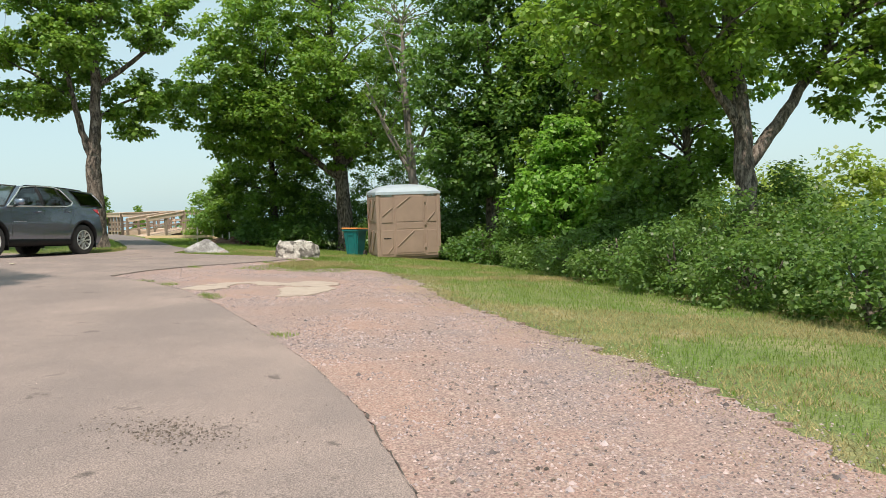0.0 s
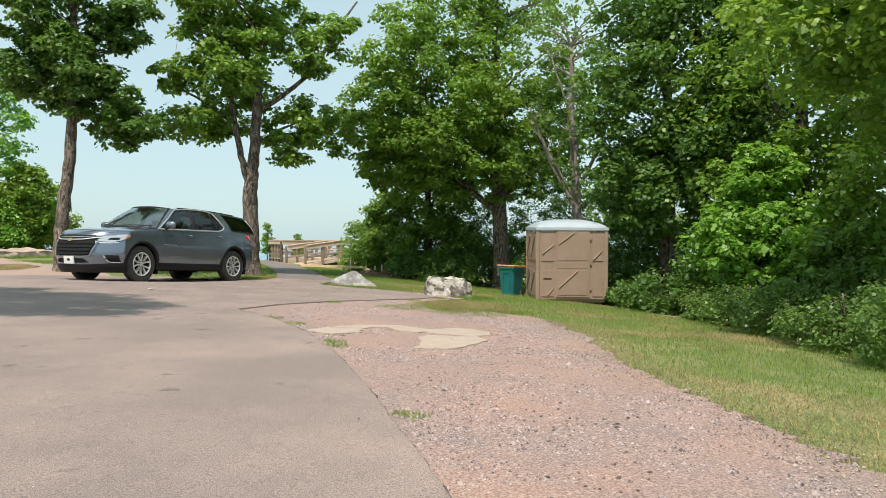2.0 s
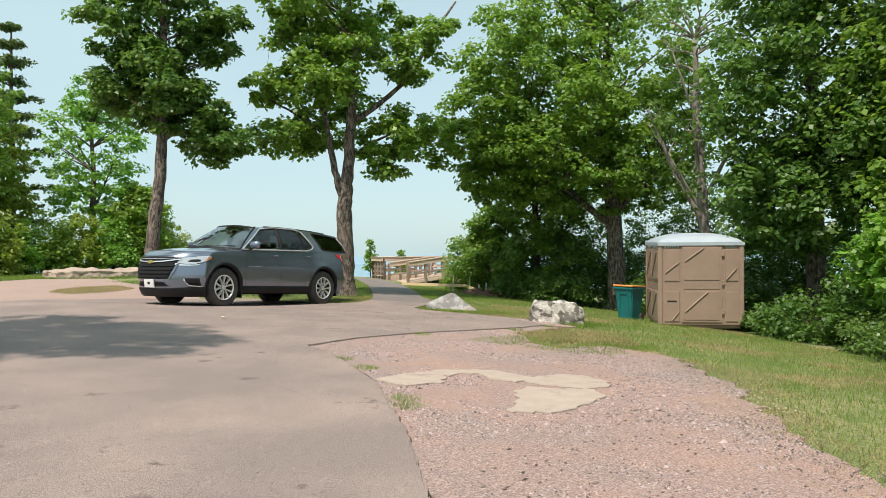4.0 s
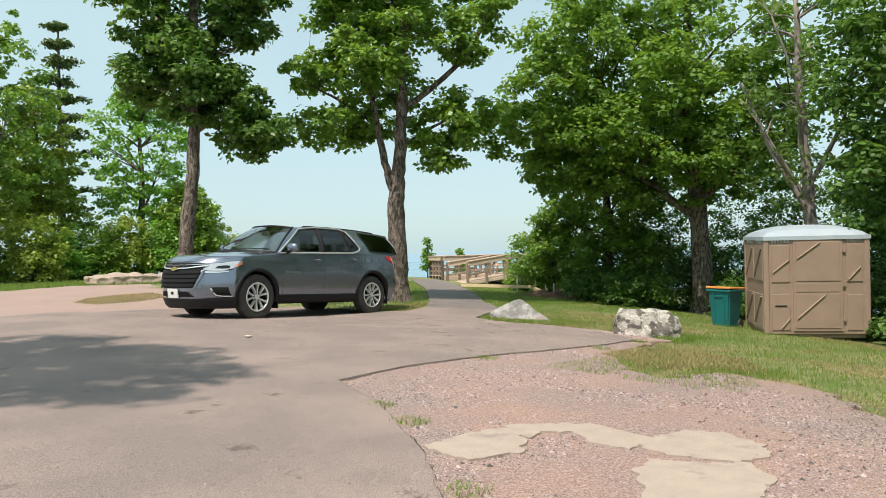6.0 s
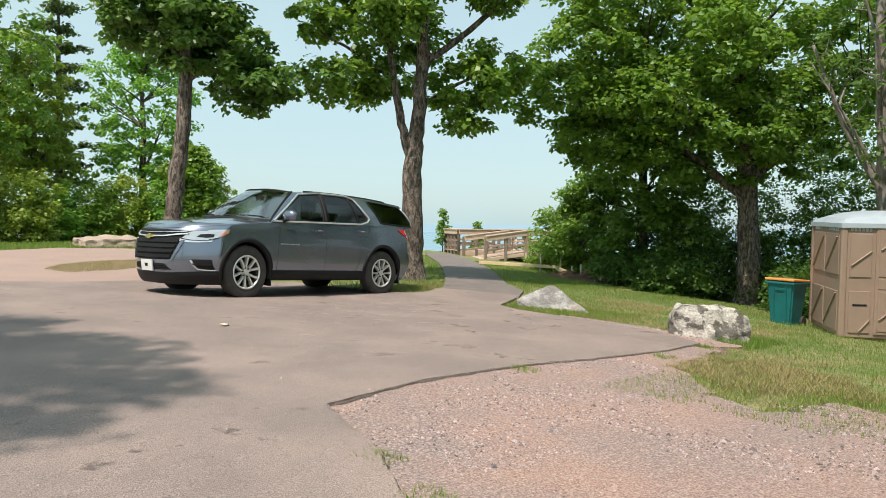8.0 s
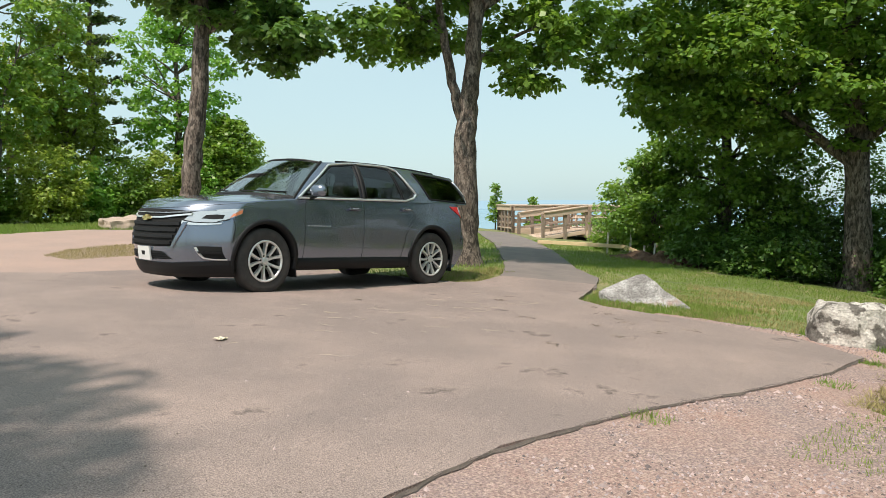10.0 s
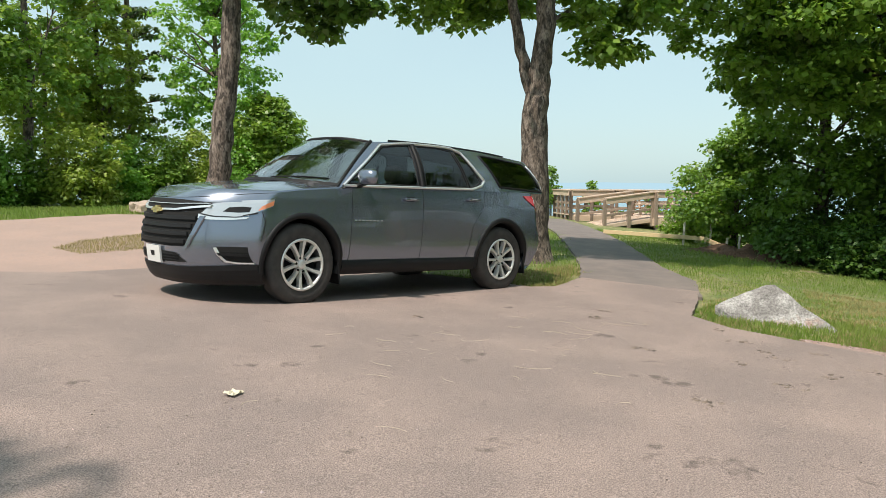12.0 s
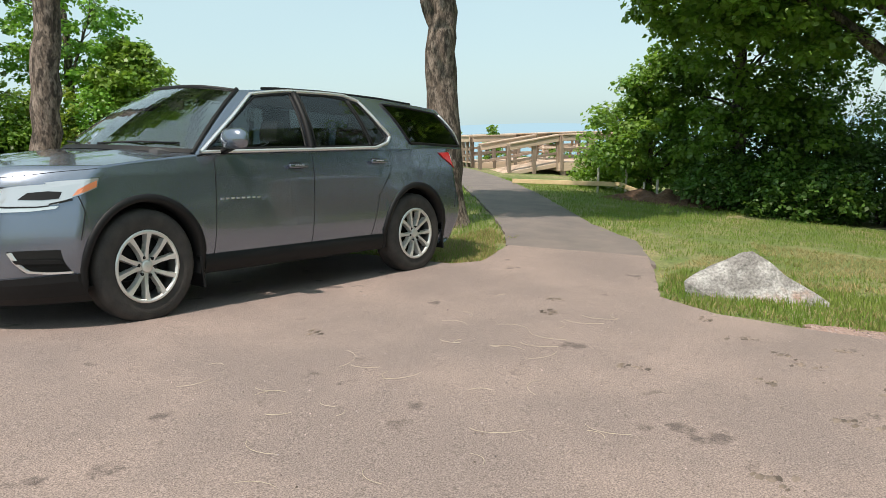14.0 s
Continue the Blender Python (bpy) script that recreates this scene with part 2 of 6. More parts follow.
def beam_bm(a, b, w, h, bevel=0.006):
    """A straight bar of section w x h from a to b."""
    a, b = Vector(a), Vector(b)
    d = b - a
    q = d.to_track_quat("X", "Z").to_matrix().to_4x4()
    bm = bmesh.new()
    bmesh.ops.create_cube(bm, size=1.0, matrix=Matrix.Translation((a + b) / 2) @ q @ Matrix.Diagonal((d.length, w, h, 1)))
    if bevel:
        bmesh.ops.bevel(bm, geom=bm.edges[:], offset=bevel, segments=1, affect="EDGES")
    return bm


def tube(points, radii, sides=8, base=0):
    """Vertices and faces of a tapering tube along points."""
    pts = [Vector(p) for p in points]
    vs, fs = [], []
    for i, p in enumerate(pts):
        d = (pts[min(i + 1, len(pts) - 1)] - pts[max(i - 1, 0)]).normalized()
        if i == 0:
            ref = Vector((1, 0, 0)) if abs(d.x) < 0.7 else Vector((0, 1, 0))
        e1 = (ref - d * ref.dot(d)).normalized()
        ref, e2 = e1, d.cross(e1)
        for k in range(sides):
            a = 2 * math.pi * k / sides
            vs.append(p + (e1 * math.cos(a) + e2 * math.sin(a)) * radii[i])
    for i in range(len(pts) - 1):
        for k in range(sides):
            a, b = base + i * sides + k, base + i * sides + (k + 1) % sides
            fs.append((a, b, b + sides, a + sides))
    vs.append(pts[-1])
    tip = base + len(vs) - 1
    fs += [(base + (len(pts) - 1) * sides + k, base + (len(pts) - 1) * sides + (k + 1) % sides, tip) for k in range(sides)]
    return vs, fs


def lathe_bm(profile, sides=40, axis="Y"):
    """Turns a closed profile of (radius, along) about the axis."""
    bm = bmesh.new()
    rings = []
    for r, w in profile:
        ring = []
        for k in range(sides):
            a = 2 * math.pi * k / sides
            c = (r * math.cos(a), w, r * math.sin(a)) if axis == "Y" else (r * math.cos(a), r * math.sin(a), w)
            ring.append(bm.verts.new(c))
        rings.append(ring)
    for A, B in zip(rings, rings[1:]):
        for k in range(sides):
            bm.faces.new((A[k], A[(k + 1) % sides], B[(k + 1) % sides], B[k]))
    return bm


def empty(name, m, label, category, group="", kind=""):
    ob = new(name)
    ob.matrix_world = m
    return tagged(ob, label, category, group, kind)


# ---------------------------------------------------------------- lie of the land
def gz(x, y):
    """Height of the ground: a gentle shoulder that falls away to the woods."""
    dx, dy = x + 2.98, y + 5.18
    a = -(0.766 * dx + 0.643 * dy)
    s = 0.643 * dx - 0.766 * dy
    a, s = max(-15.0, min(14.0, a)), max(-13.0, min(11.0, s))
    z = -0.10443 - 0.00865 * a - 0.04256 * s - 0.00049 * a * a - 0.00273 * s * s + 0.00123 * a * s
    w = math.exp(-(((x - 1.5) / 3.6) ** 2 + ((y - 0.9) / 3.2) ** 2))
    return z * (1 - w) + w * (-0.0456 * x - 0.062)


def land(x, y):
    """The ground with the bluff over the lake and the slope behind the woods."""
    z = gz(x, y)
    ahead = 0.77 * x + 0.64 * y
    z -= max(0.0, ahead - 24.5) * 0.6
    side = 0.643 * (x + 2.98) - 0.766 * (y + 5.18)
    z -= max(0.0, side - 14.0) * 0.22
    return max(z, -70.0)


def inside(x, y, poly):
    hit = False
    for (x0, y0), (x1, y1) in zip(poly, poly[1:] + poly[:1]):
        if (y0 > y) != (y1 > y) and x < (x1 - x0) * (y - y0) / (y1 - y0) + x0:
            hit = not hit
    return hit


def ragged(poly, step, amount, seed):
    """The outline in short steps with an uneven edge."""
    rng = random.Random(seed)
    out = []
    for (x0, y0), (x1, y1) in zip(poly, poly[1:] + poly[:1]):
        n = max(1, min(90, int(math.hypot(x1 - x0, y1 - y0) / step)))
        for i in range(n):
            f = i / n
            x, y = x0 + (x1 - x0) * f, y0 + (y1 - y0) * f
            g = noise.noise(Vector((x * 1.3, y * 1.3, seed))) * amount * 1.6
            out.append((x + g + rng.uniform(-1, 1) * amount * 0.5, y + g + rng.uniform(-1, 1) * amount * 0.5))
    return out


def sheet(name, poly, lift, material, label, category, step=0.25, amount=0.04, seed=1, skirt=0.05, far=1.2):
    """A thin layer on the ground with an uneven rim."""
    bm = bmesh.new()
    rim = [bm.verts.new((x, y, 0)) for x, y in ragged(poly, step, amount, seed)]
    edges = [bm.edges.new((a, b)) for a, b in zip(rim, rim[1:] + rim[:1])]
    bmesh.ops.triangle_fill(bm, use_beauty=True, edges=edges)
    for _ in range(6):
        long = [e for e in bm.edges if e.calc_length() > far]
        if not long:
            break
        bmesh.ops.subdivide_edges(bm, edges=long, cuts=1)
        bmesh.ops.triangulate(bm, faces=bm.faces)
    for v in bm.verts:
        v.co.z = gz(v.co.x, v.co.y) + lift
    if skirt:
        border = [e for e in bm.edges if e.is_boundary]
        out = bmesh.ops.extrude_edge_only(bm, edges=border)
        for v in (g for g in out["geom"] if isinstance(g, bmesh.types.BMVert)):
            v.co.z -= skirt
    for f in bm.faces:
        f.normal_update()
        if f.normal.z < -0.1:
            f.normal_flip()
    me = bpy.data.meshes.new(name)
    bm.to_mesh(me)
    bm.free()
    me.materials.append(material)
    return tagged(new(name, me), label, category, kind="structure")


EDGE = [(-22.0, -16.6), (-16.0, -15.45), (-13.5, -14.65), (-11.54, -13.75), (-10.4, -13.08), (-9.2, -12.19), (-7.7, -10.91), (-6.4, -9.74),
        (-5.05, -8.35), (-4.1, -7.0), (-3.6, -6.0), (-2.4, -5.87), (-1.3, -5.95), (0.0, -6.2), (1.48, -6.38), (2.6, -6.36)]
LOT = EDGE + [(3.1, -5.6), (3.15, -4.5), (3.05, -3.9), (3.0, -3.2), (3.3, -2.6), (4.4, -2.1), (5.4, -1.6), (5.0, 0.1), (3.9, -0.25), (3.55, -0.1), (3.5, 1.0), (3.0, 2.6),
              (1.5, 3.0), (0.0, 3.3), (-1.4, 3.1), (-2.2, 3.5), (-5.4, 2.6), (-7.2, -1.5), (-8.6, -5.0), (-10.6, -8.2), (-13.6, -11.6), (-18.5, -14.6), (-24.0, -15.6)]
TRAIL = [(4.9, -1.9), (6.5, -0.95), (7.69, 0.3), (11.62, 3.57), (14.57, 6.32), (16.9, 8.8), (18.6, 10.9), (17.4, 11.4), (15.0, 9.1), (12.4, 6.44), (9.49, 3.81),
         (7.54, 2.12), (5.91, 0.77), (4.98, 0.12)]
SHOULDER = [(-22.0, -16.3), (-13.5, -14.3), (-9.2, -11.9), (-6.4, -9.4), (-3.9, -6.3), (-3.4, -5.7), (2.0, -6.1), (2.8, -6.5), (1.5, -6.75), (0.39, -7.0), (-0.7, -7.7), (-0.6, -8.05),
            (0.2, -8.6), (0.1, -9.5), (-0.86, -10.2), (-2.1, -11.0), (-3.8, -11.7), (-5.3, -12.55), (-6.45, -13.45), (-7.5, -14.2), (-8.4, -14.75), (-9.64, -15.46),
            (-10.9, -15.85), (-13.0, -16.9), (-20.0, -19.5)]
VERGE = [(2.6, -6.4), (2.95, -5.4), (3.0, -4.5), (2.9, -3.9), (3.22, -3.85), (3.4, -4.5), (3.62, -5.2), (3.4, -6.0), (3.2, -6.7)]
LEFT_LOT = [(-16.0, 6.0), (-6.0, 2.4), (-2.2, 3.1), (0.0, 2.9), (1.6, 2.6), (2.6, 4.4), (3.2, 8.0), (5.0, 12.4), (3.0, 13.6), (0.5, 12.3), (-4.0, 14.0), (-22.0, 18.0)]
TUFT = [(-0.6, 4.9), (0.6, 5.2), (1.9, 6.0), (2.2, 7.4), (1.2, 7.3), (0.0, 6.6), (-0.7, 5.7)]

axis_x = np.concatenate([np.array([-420, -300, -200, -140, -100, -75, -58, -46, -38, -32, -27, -23.5]), np.arange(-21, 23, 0.35), np.array([23.5, 25, 27, 30, 34, 40, 50, 65, 90, 130, 200, 400, 900, 2000])])
axis_y = np.concatenate([np.array([-420, -300, -200, -140, -100, -75, -58, -46, -38, -32, -27, -24]), np.arange(-22, 19, 0.35), np.array([20, 22, 24, 27, 30, 34, 40, 50, 65, 90, 130, 200, 400, 900, 2000])])
gv, gf = [], []
for yy in axis_y:
    for xx in axis_x:
        gv.append((xx, yy, land(xx, yy) + 0.02 * noise.noise(Vector((xx * 0.9, yy * 0.9, 0))) - 0.02))
nx = len(axis_x)
for j in range(len(axis_y) - 1):
    for i in range(nx - 1):
        gf.append((j * nx + i, j * nx + i + 1, (j + 1) * nx + i + 1, (j + 1) * nx + i))
tagged(new("ground", mesh_from("ground", gv, gf, SOIL, True)), "grassy ground with dry yellow patches and bare soil", "ground", kind="structure")
sheet("gravel_shoulder", SHOULDER, 0.012, GRAVEL, "reddish crushed gravel shoulder beside the asphalt", "gravel", 0.09, 0.22, 3)
sheet("gravel_verge", VERGE, 0.014, GRAVEL, "narrow strip of reddish gravel along the asphalt", "gravel", 0.08, 0.12, 13)
sheet("gravel_lot", LEFT_LOT, 0.012, GRAVEL_PALE, "pale pink gravel turning area behind the car", "gravel", 0.4, 0.1, 4)
sheet("road", LOT, 0.028, ASPHALT, "worn pinkish grey asphalt lot with dark spots", "road", 0.14, 0.022, 5)
sheet("path", TRAIL, 0.025, SHADED_ASPHALT, "asphalt footpath leading to the deck, tree shade put into its colour", "path", 0.2, 0.03, 6)

# pale concrete patches set into the gravel
for k, outline in enumerate((
        [(-4.95, -8.25), (-4.55, -8.22), (-4.15, -8.27), (-3.98, -8.36), (-4.3, -8.66), (-4.6, -8.78), (-4.95, -8.62)],
        [(-4.02, -8.28), (-3.75, -8.45), (-3.43, -8.74), (-3.55, -9.1), (-3.5, -9.3), (-3.95, -9.3), (-4.02, -9.05), (-3.85, -8.8), (-4.0, -8.58), (-4.25, -8.66)],
        [(-3.5, -9.34), (-3.1, -9.42), (-2.97, -9.6), (-3.1, -9.95), (-3.42, -10.1), (-3.75, -9.95), (-3.95, -9.6), (-3.9, -9.36)],
        [(-4.1, -9.5), (-3.95, -9.68), (-3.72, -10.0), (-4.0, -10.32), (-4.45, -10.35), (-4.85, -10.3), (-5.3, -9.95), (-4.9, -9.82), (-4.4, -9.56)])):
    sheet("concrete_patch", outline, 0.026, PATCH, "pale beige concrete repair patch in the gravel", "patch", 0.05, 0.06, 20 + k, 0.03, 0.5)

# crumbled dark edge of the asphalt
edge_line = ragged(EDGE[2:] , 0.09, 0.03, 31)[: -90]
ev, ef = [], []
rng = random.Random(8)
for (x0, y0), (x1, y1) in zip(edge_line, edge_line[1:]):
    d = math.hypot(x1 - x0, y1 - y0)
    if d > 0.5 or d < 1e-4:
        continue
    nxv, nyv = (y1 - y0) / d, -(x1 - x0) / d
    w = rng.uniform(0.002, 0.014)
    b = len(ev)
    for px, py, off in ((x0, y0, -0.006), (x1, y1, -0.006), (x1, y1, w), (x0, y0, w)):
        ev.append((px + nxv * off, py + nyv * off, gz(px, py) + (0.031 if off < 0 else 0.017)))
    ef.append((b, b + 1, b + 2, b + 3))
tagged(new("asphalt_edge", mesh_from("asphalt_edge", ev, ef, TAR)), "crumbled dark broken edge of the asphalt", "edge", kind="structure")
# ---------------------------------------------------------------- lake and far shore
lake = tagged(new("water", mesh_from("water", [(-4600, -4600, -58), (4600, -4600, -58), (4600, 4600, -58), (-4600, 4600, -58)], [(0, 1, 2, 3)], WATER)), "pale blue lake far below the bluff", "lake", kind="structure")
haze = bpy.data.materials.new("glowing_shore")
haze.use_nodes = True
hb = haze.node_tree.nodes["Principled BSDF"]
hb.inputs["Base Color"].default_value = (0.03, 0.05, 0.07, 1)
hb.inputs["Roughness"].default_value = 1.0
# emission paints the blue distance haze onto the shore
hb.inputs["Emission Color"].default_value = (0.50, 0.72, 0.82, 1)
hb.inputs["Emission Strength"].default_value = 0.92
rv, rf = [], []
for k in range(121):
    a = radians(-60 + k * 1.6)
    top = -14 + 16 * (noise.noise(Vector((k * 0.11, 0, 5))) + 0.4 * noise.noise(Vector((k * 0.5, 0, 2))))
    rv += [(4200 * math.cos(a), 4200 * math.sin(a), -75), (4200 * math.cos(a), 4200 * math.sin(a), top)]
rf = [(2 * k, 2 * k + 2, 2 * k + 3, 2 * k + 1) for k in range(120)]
tagged(new("backdrop", mesh_from("backdrop", rv, rf, haze)), "far shore beyond the lake, its blue haze a painted glow", "hills", kind="structure")

# ---------------------------------------------------------------- the parked car
# Own axes: x to the rear, y across, z up; origin on the ground under the middle of the front axle.
AXLE, TYRE_R = 3.067, 0.392
HALF = 0.985
TALL = 1.06


def smooth01(f):
    f = max(0.0, min(1.0, f))
    return f * f * (3 - 2 * f)


def lerp_table(table, x):
    if x <= table[0][0]:
        return table[0][1]
    for (x0, v0), (x1, v1) in zip(table, table[1:]):
        if x <= x1:
            f = (x - x0) / (x1 - x0)
            return v0 + (v1 - v0) * f
    return table[-1][1]


NOSE = [(0.15, 0.16), (0.24, 0.07), (0.34, 0.03), (0.50, 0.0), (0.66, 0.0), (0.85, 0.03), (0.98, 0.07), (1.06, 0.14), (1.14, 0.30)]
TAIL = [(0.2, 0.22), (0.32, 0.10), (0.5, 0.0), (0.66, 0.0), (0.8, 0.05), (1.0, 0.08), (1.12, 0.10), (1.2, 0.14)]
SIDE = [(0.18, 0.10), (0.26, 0.055), (0.34, 0.035), (0.42, 0.03), (0.48, 0.012), (0.62, 0.0), (0.80, 0.004), (0.90, 0.012), (1.04, 0.02), (1.14, 0.045), (1.26, 0.075)]
SHOULDER_Z = [(-1.14, 0.995), (-0.7, 1.06), (0.0, 1.135), (0.45, 1.17), (1.5, 1.195), (2.6, 1.215), (3.4, 1.23), (4.17, 1.23)]


def side_half(z):
    return HALF - lerp_table(SIDE, z)


def rim_point(u, z):
    """A point of the body's girdle on its near side: u runs 0..1 over the nose, 1..2 along the flank, 2..3 over the tail."""
    hw = side_half(z)
    if u <= 1:
        y = hw * math.sin(u * math.pi / 2) if u > 0 else 0.0
        x = -1.14 + lerp_table(NOSE, z) + 0.56 * (abs(y) / hw) ** 3.2 + 0.05 * (y / hw) ** 2
        return Vector((x, -y, z))
    if u <= 2:
        xa, xb = -0.53 + lerp_table(NOSE, z), 3.80 - lerp_table(TAIL, z)
        x = xa + (xb - xa) * (u - 1)
        taper = 0.03 * smooth01((0.5 - x) / 1.1) + 0.05 * smooth01((x - 2.9) / 1.1)
        fl = 0.018 * math.exp(-((x) / 0.55) ** 2) + 0.022 * math.exp(-((x - AXLE) / 0.6) ** 2)
        return Vector((x, -(hw - taper * (u - 1) * (2 - u) * 1.5 + fl * math.exp(-((z - 0.72) / 0.3) ** 2)), z))
    y = hw * math.sin((3 - u) * math.pi / 2)
    return Vector((4.17 - lerp_table(TAIL, z) - 0.32 * (abs(y) / hw) ** 4 - 0.05 * (y / hw) ** 2, -y, z))


def flank(x, z, out=0.0):
    """A point of the near flank at x, z."""
    lo, hi = 0.0, 3.0
    for _ in range(28):
        m = (lo + hi) / 2
        if rim_point(m, z).x < x:
            lo = m
        else:
            hi = m
    p = rim_point((lo + hi) / 2, z)
    return p + Vector((0, -out, 0))


def nose(y, z, out=0.0):
    """A point of the front at y (positive to the near side), z."""
    hw = side_half(z)
    u = math.asin(max(-1, min(1, abs(y) / hw))) * 2 / math.pi
    p = rim_point(u, z)
    q = rim_point(min(1.0, u + 0.03), z) - rim_point(max(0.0, u - 0.03), z)
    nrm = Vector((q.y, -q.x, 0)).normalized() if q.length > 1e-6 else Vector((-1, 0, 0))
    p = p + nrm * out
    return p if y >= 0 else Vector((p.x, -p.y, p.z))


def lower_edge(x, nosez=0.25):
    """Height of the body's lower edge, with the wheel openings."""
    z = 0.30 if -0.3 < x < 3.5 else 0.25
    for c, r in ((0.0, 0.475), (AXLE, 0.475)):
        d = x - c
        if abs(d) < r:
            z = max(z, 0.40 + math.sqrt(r * r - d * d))
        elif abs(d) < r + 0.02:
            z = max(z, 0.38)
    return min(z, 0.88)


def grid_mesh(rows, close=False):
    """Vertices and faces of a grid given as rows of points."""
    n = len(rows[0])
    vs = [tuple(p) for r in rows for p in r]
    fs = []
    for j in range(len(rows) - 1):
        for i in range(n - 1):
            fs.append((j * n + i, j * n + i + 1, (j + 1) * n + i + 1, (j + 1) * n + i))
    return vs, fs


def both(vs, fs):
    """Adds the mirrored half."""
    n = len(vs)
    return vs + [(x, -y, z) for x, y, z in vs], fs + [tuple(reversed([i + n for i in f])) for f in fs]


def ruled(A, B, fn, out, nu=10, nv=4):
    """A patch between two lines given in the surface's own coordinates."""
    def along(line, f):
        g = f * (len(line) - 1)
        i = min(int(g), len(line) - 2)
        return [line[i][k] + (line[i + 1][k] - line[i][k]) * (g - i) for k in (0, 1)]
    rows = []
    for j in range(nv + 1):
        row = []
        for i in range(nu + 1):
            a, b = along(A, i / nu), along(B, i / nu)
            g = j / nv
            row.append(fn(a[0] + (b[0] - a[0]) * g, a[1] + (b[1] - a[1]) * g, out))
        rows.append(row)
    return grid_mesh(rows)


def thick(vs, fs, material, name, depth, direction):
    """A patch with real depth: extruded towards the body."""
    d = Vector(direction) * depth
    n = len(vs)
    back = [tuple(Vector(v) + d) for v in vs]
    count = {}
    for f in fs:
        for a, b in zip(f, f[1:] + f[:1]):
            count[(a, b)] = 1
    rim = [(a, b) for (a, b) in count if (b, a) not in count]
    faces = list(fs) + [tuple(reversed([i + n for i in f])) for f in fs] + [(b, a, a + n, b + n) for a, b in rim]
    return mesh_from(name, list(vs) + back, faces, material, False)


car = empty("car", pose(0.0, 0.985, -0.030, 0, math.degrees(math.atan(0.0456)), 0) @ Matrix.Diagonal((1, 1.01, TALL, 1)), "dark grey metallic sport utility car parked on the asphalt", "car")

us = [i / 16 for i in range(16)] + [1 + i / 150 for i in range(150)] + [2 + i / 12 for i in range(13)]
rows = []
NV = 14
cols = []
for u in us:
    zs = lerp_table(SHOULDER_Z, rim_point(u, 0.7).x)
    zb = lower_edge(rim_point(u, 0.6).x)
    cols.append([rim_point(u, zb + (zs - zb) * j / NV) for j in range(NV + 1)])
bv, bf = grid_mesh(cols)
# inner lip of the lower edge
for i, c in enumerate(cols):
    bv.append((c[0].x, c[0].y * 0.90, c[0].z + 0.01))
n0 = len(cols) * (NV + 1)
for i in range(len(cols) - 1):
    bf.append((i * (NV + 1), n0 + i, n0 + i + 1, (i + 1) * (NV + 1)))
bv, bf = both(bv, bf)
body = mpart("body", mesh_from("body", bv, bf, PAINT, True), car)


# bonnet: from the nose's upper edge to the foot of the windscreen
def bonnet_z(x, y):
    zs = lerp_table(SHOULDER_Z, x)
    edge = side_half(zs)
    f = min(1.0, abs(y) / edge)
    crown = 0.075 * (1 - f ** 2.6) * smooth01((x + 1.12) / 0.35)
    crease = 0.012 * math.exp(-((abs(y) - 0.52 - 0.08 * x) / 0.05) ** 2) * smooth01((x + .9) / .4)
    return zs + crown + crease


hood_rows = []
for i in range(25):
    f = i / 24
    row = []
    for j in range(41):
        u = -1 + 2 * j / 40
        y0 = math.sin(u * math.pi / 2)
        front = rim_point(abs(u), lerp_table(SHOULDER_Z, rim_point(abs(u), 0.9).x))
        yf = front.y * (1 if u < 0 else -1) * -1
        zs_b = lerp_table(SHOULDER_Z, 0.45)
        xb, yb = 0.20 + 0.28 * abs(y0) ** 2.5, -y0 * side_half(zs_b)
        x = front.x + (xb - front.x) * f
        ys = -math.copysign(1, y0) * abs(flank(max(x, front.x), lerp_table(SHOULDER_Z, x)).y) * abs(y0) if f > 0 else (-math.copysign(1, y0) * abs(front.y))
        blend_f = smooth01(f * 3)
        y = (-math.copysign(abs(front.y), y0)) * (1 - blend_f) + ys * blend_f
        row.append((x, y, bonnet_z(x, y) if f > 0 else front.z))
    row = [(row[0][0], row[0][1] * .985, row[0][2] - .05)] + row + [(row[-1][0], row[-1][1] * .985, row[-1][2] - .05)]
    hood_rows.append(row)
hv, hf = grid_mesh(hood_rows)
mpart("bonnet", mesh_from("bonnet", hv, hf, PAINT, True), car)

# upper cabin: ruled between the belt line and the edge of the roof
ROOFLINE = [(0.8, 1.68), (1.1, 1.725), (1.5, 1.750), (2.1, 1.755), (2.9, 1.735), (3.55, 1.70), (3.9, 1.675)]


def belt(u):
    if u <= 1:
        y = math.sin(u * math.pi / 2)
        x = 0.02 + 0.48 * y ** 3
        return Vector((x, -0.90 * y, lerp_table(SHOULDER_Z, x) + 0.07 * (1 - y ** 2.6)))
    if u <= 2:
        x = 0.50 + (3.97 - 0.50) * (u - 1)
        z = lerp_table(SHOULDER_Z, x)
        return Vector((x, -(0.90 + 0.035 * math.sin(min(1, (x - .5) / 1.0) * math.pi / 2) - 0.06 * smooth01((x - 2.8) / 1.1)), z))
    y = math.sin((3 - u) * math.pi / 2)
    return Vector((4.15 - 0.18 * y ** 4, -0.875 * y, 1.23))


def eave(u):
    if u <= 1:
        y = math.sin(u * math.pi / 2)
        x = 0.92 + 0.20 * y ** 3
        return Vector((x, -0.635 * y, 1.735 - 0.043 * y ** 3))
    if u <= 2:
        f = u - 1
        x = 1.12 + (3.84 - 1.12) * f
        return Vector((x, -(0.635 + 0.05 * math.sin(f * math.pi) - 0.03 * f), lerp_table(ROOFLINE, x) - 0.035))
    y = math.sin((3 - u) * math.pi / 2)
    return Vector((4.00 - 0.16 * y ** 4, -0.605 * y, 1.680 - 0.035 * y ** 2))


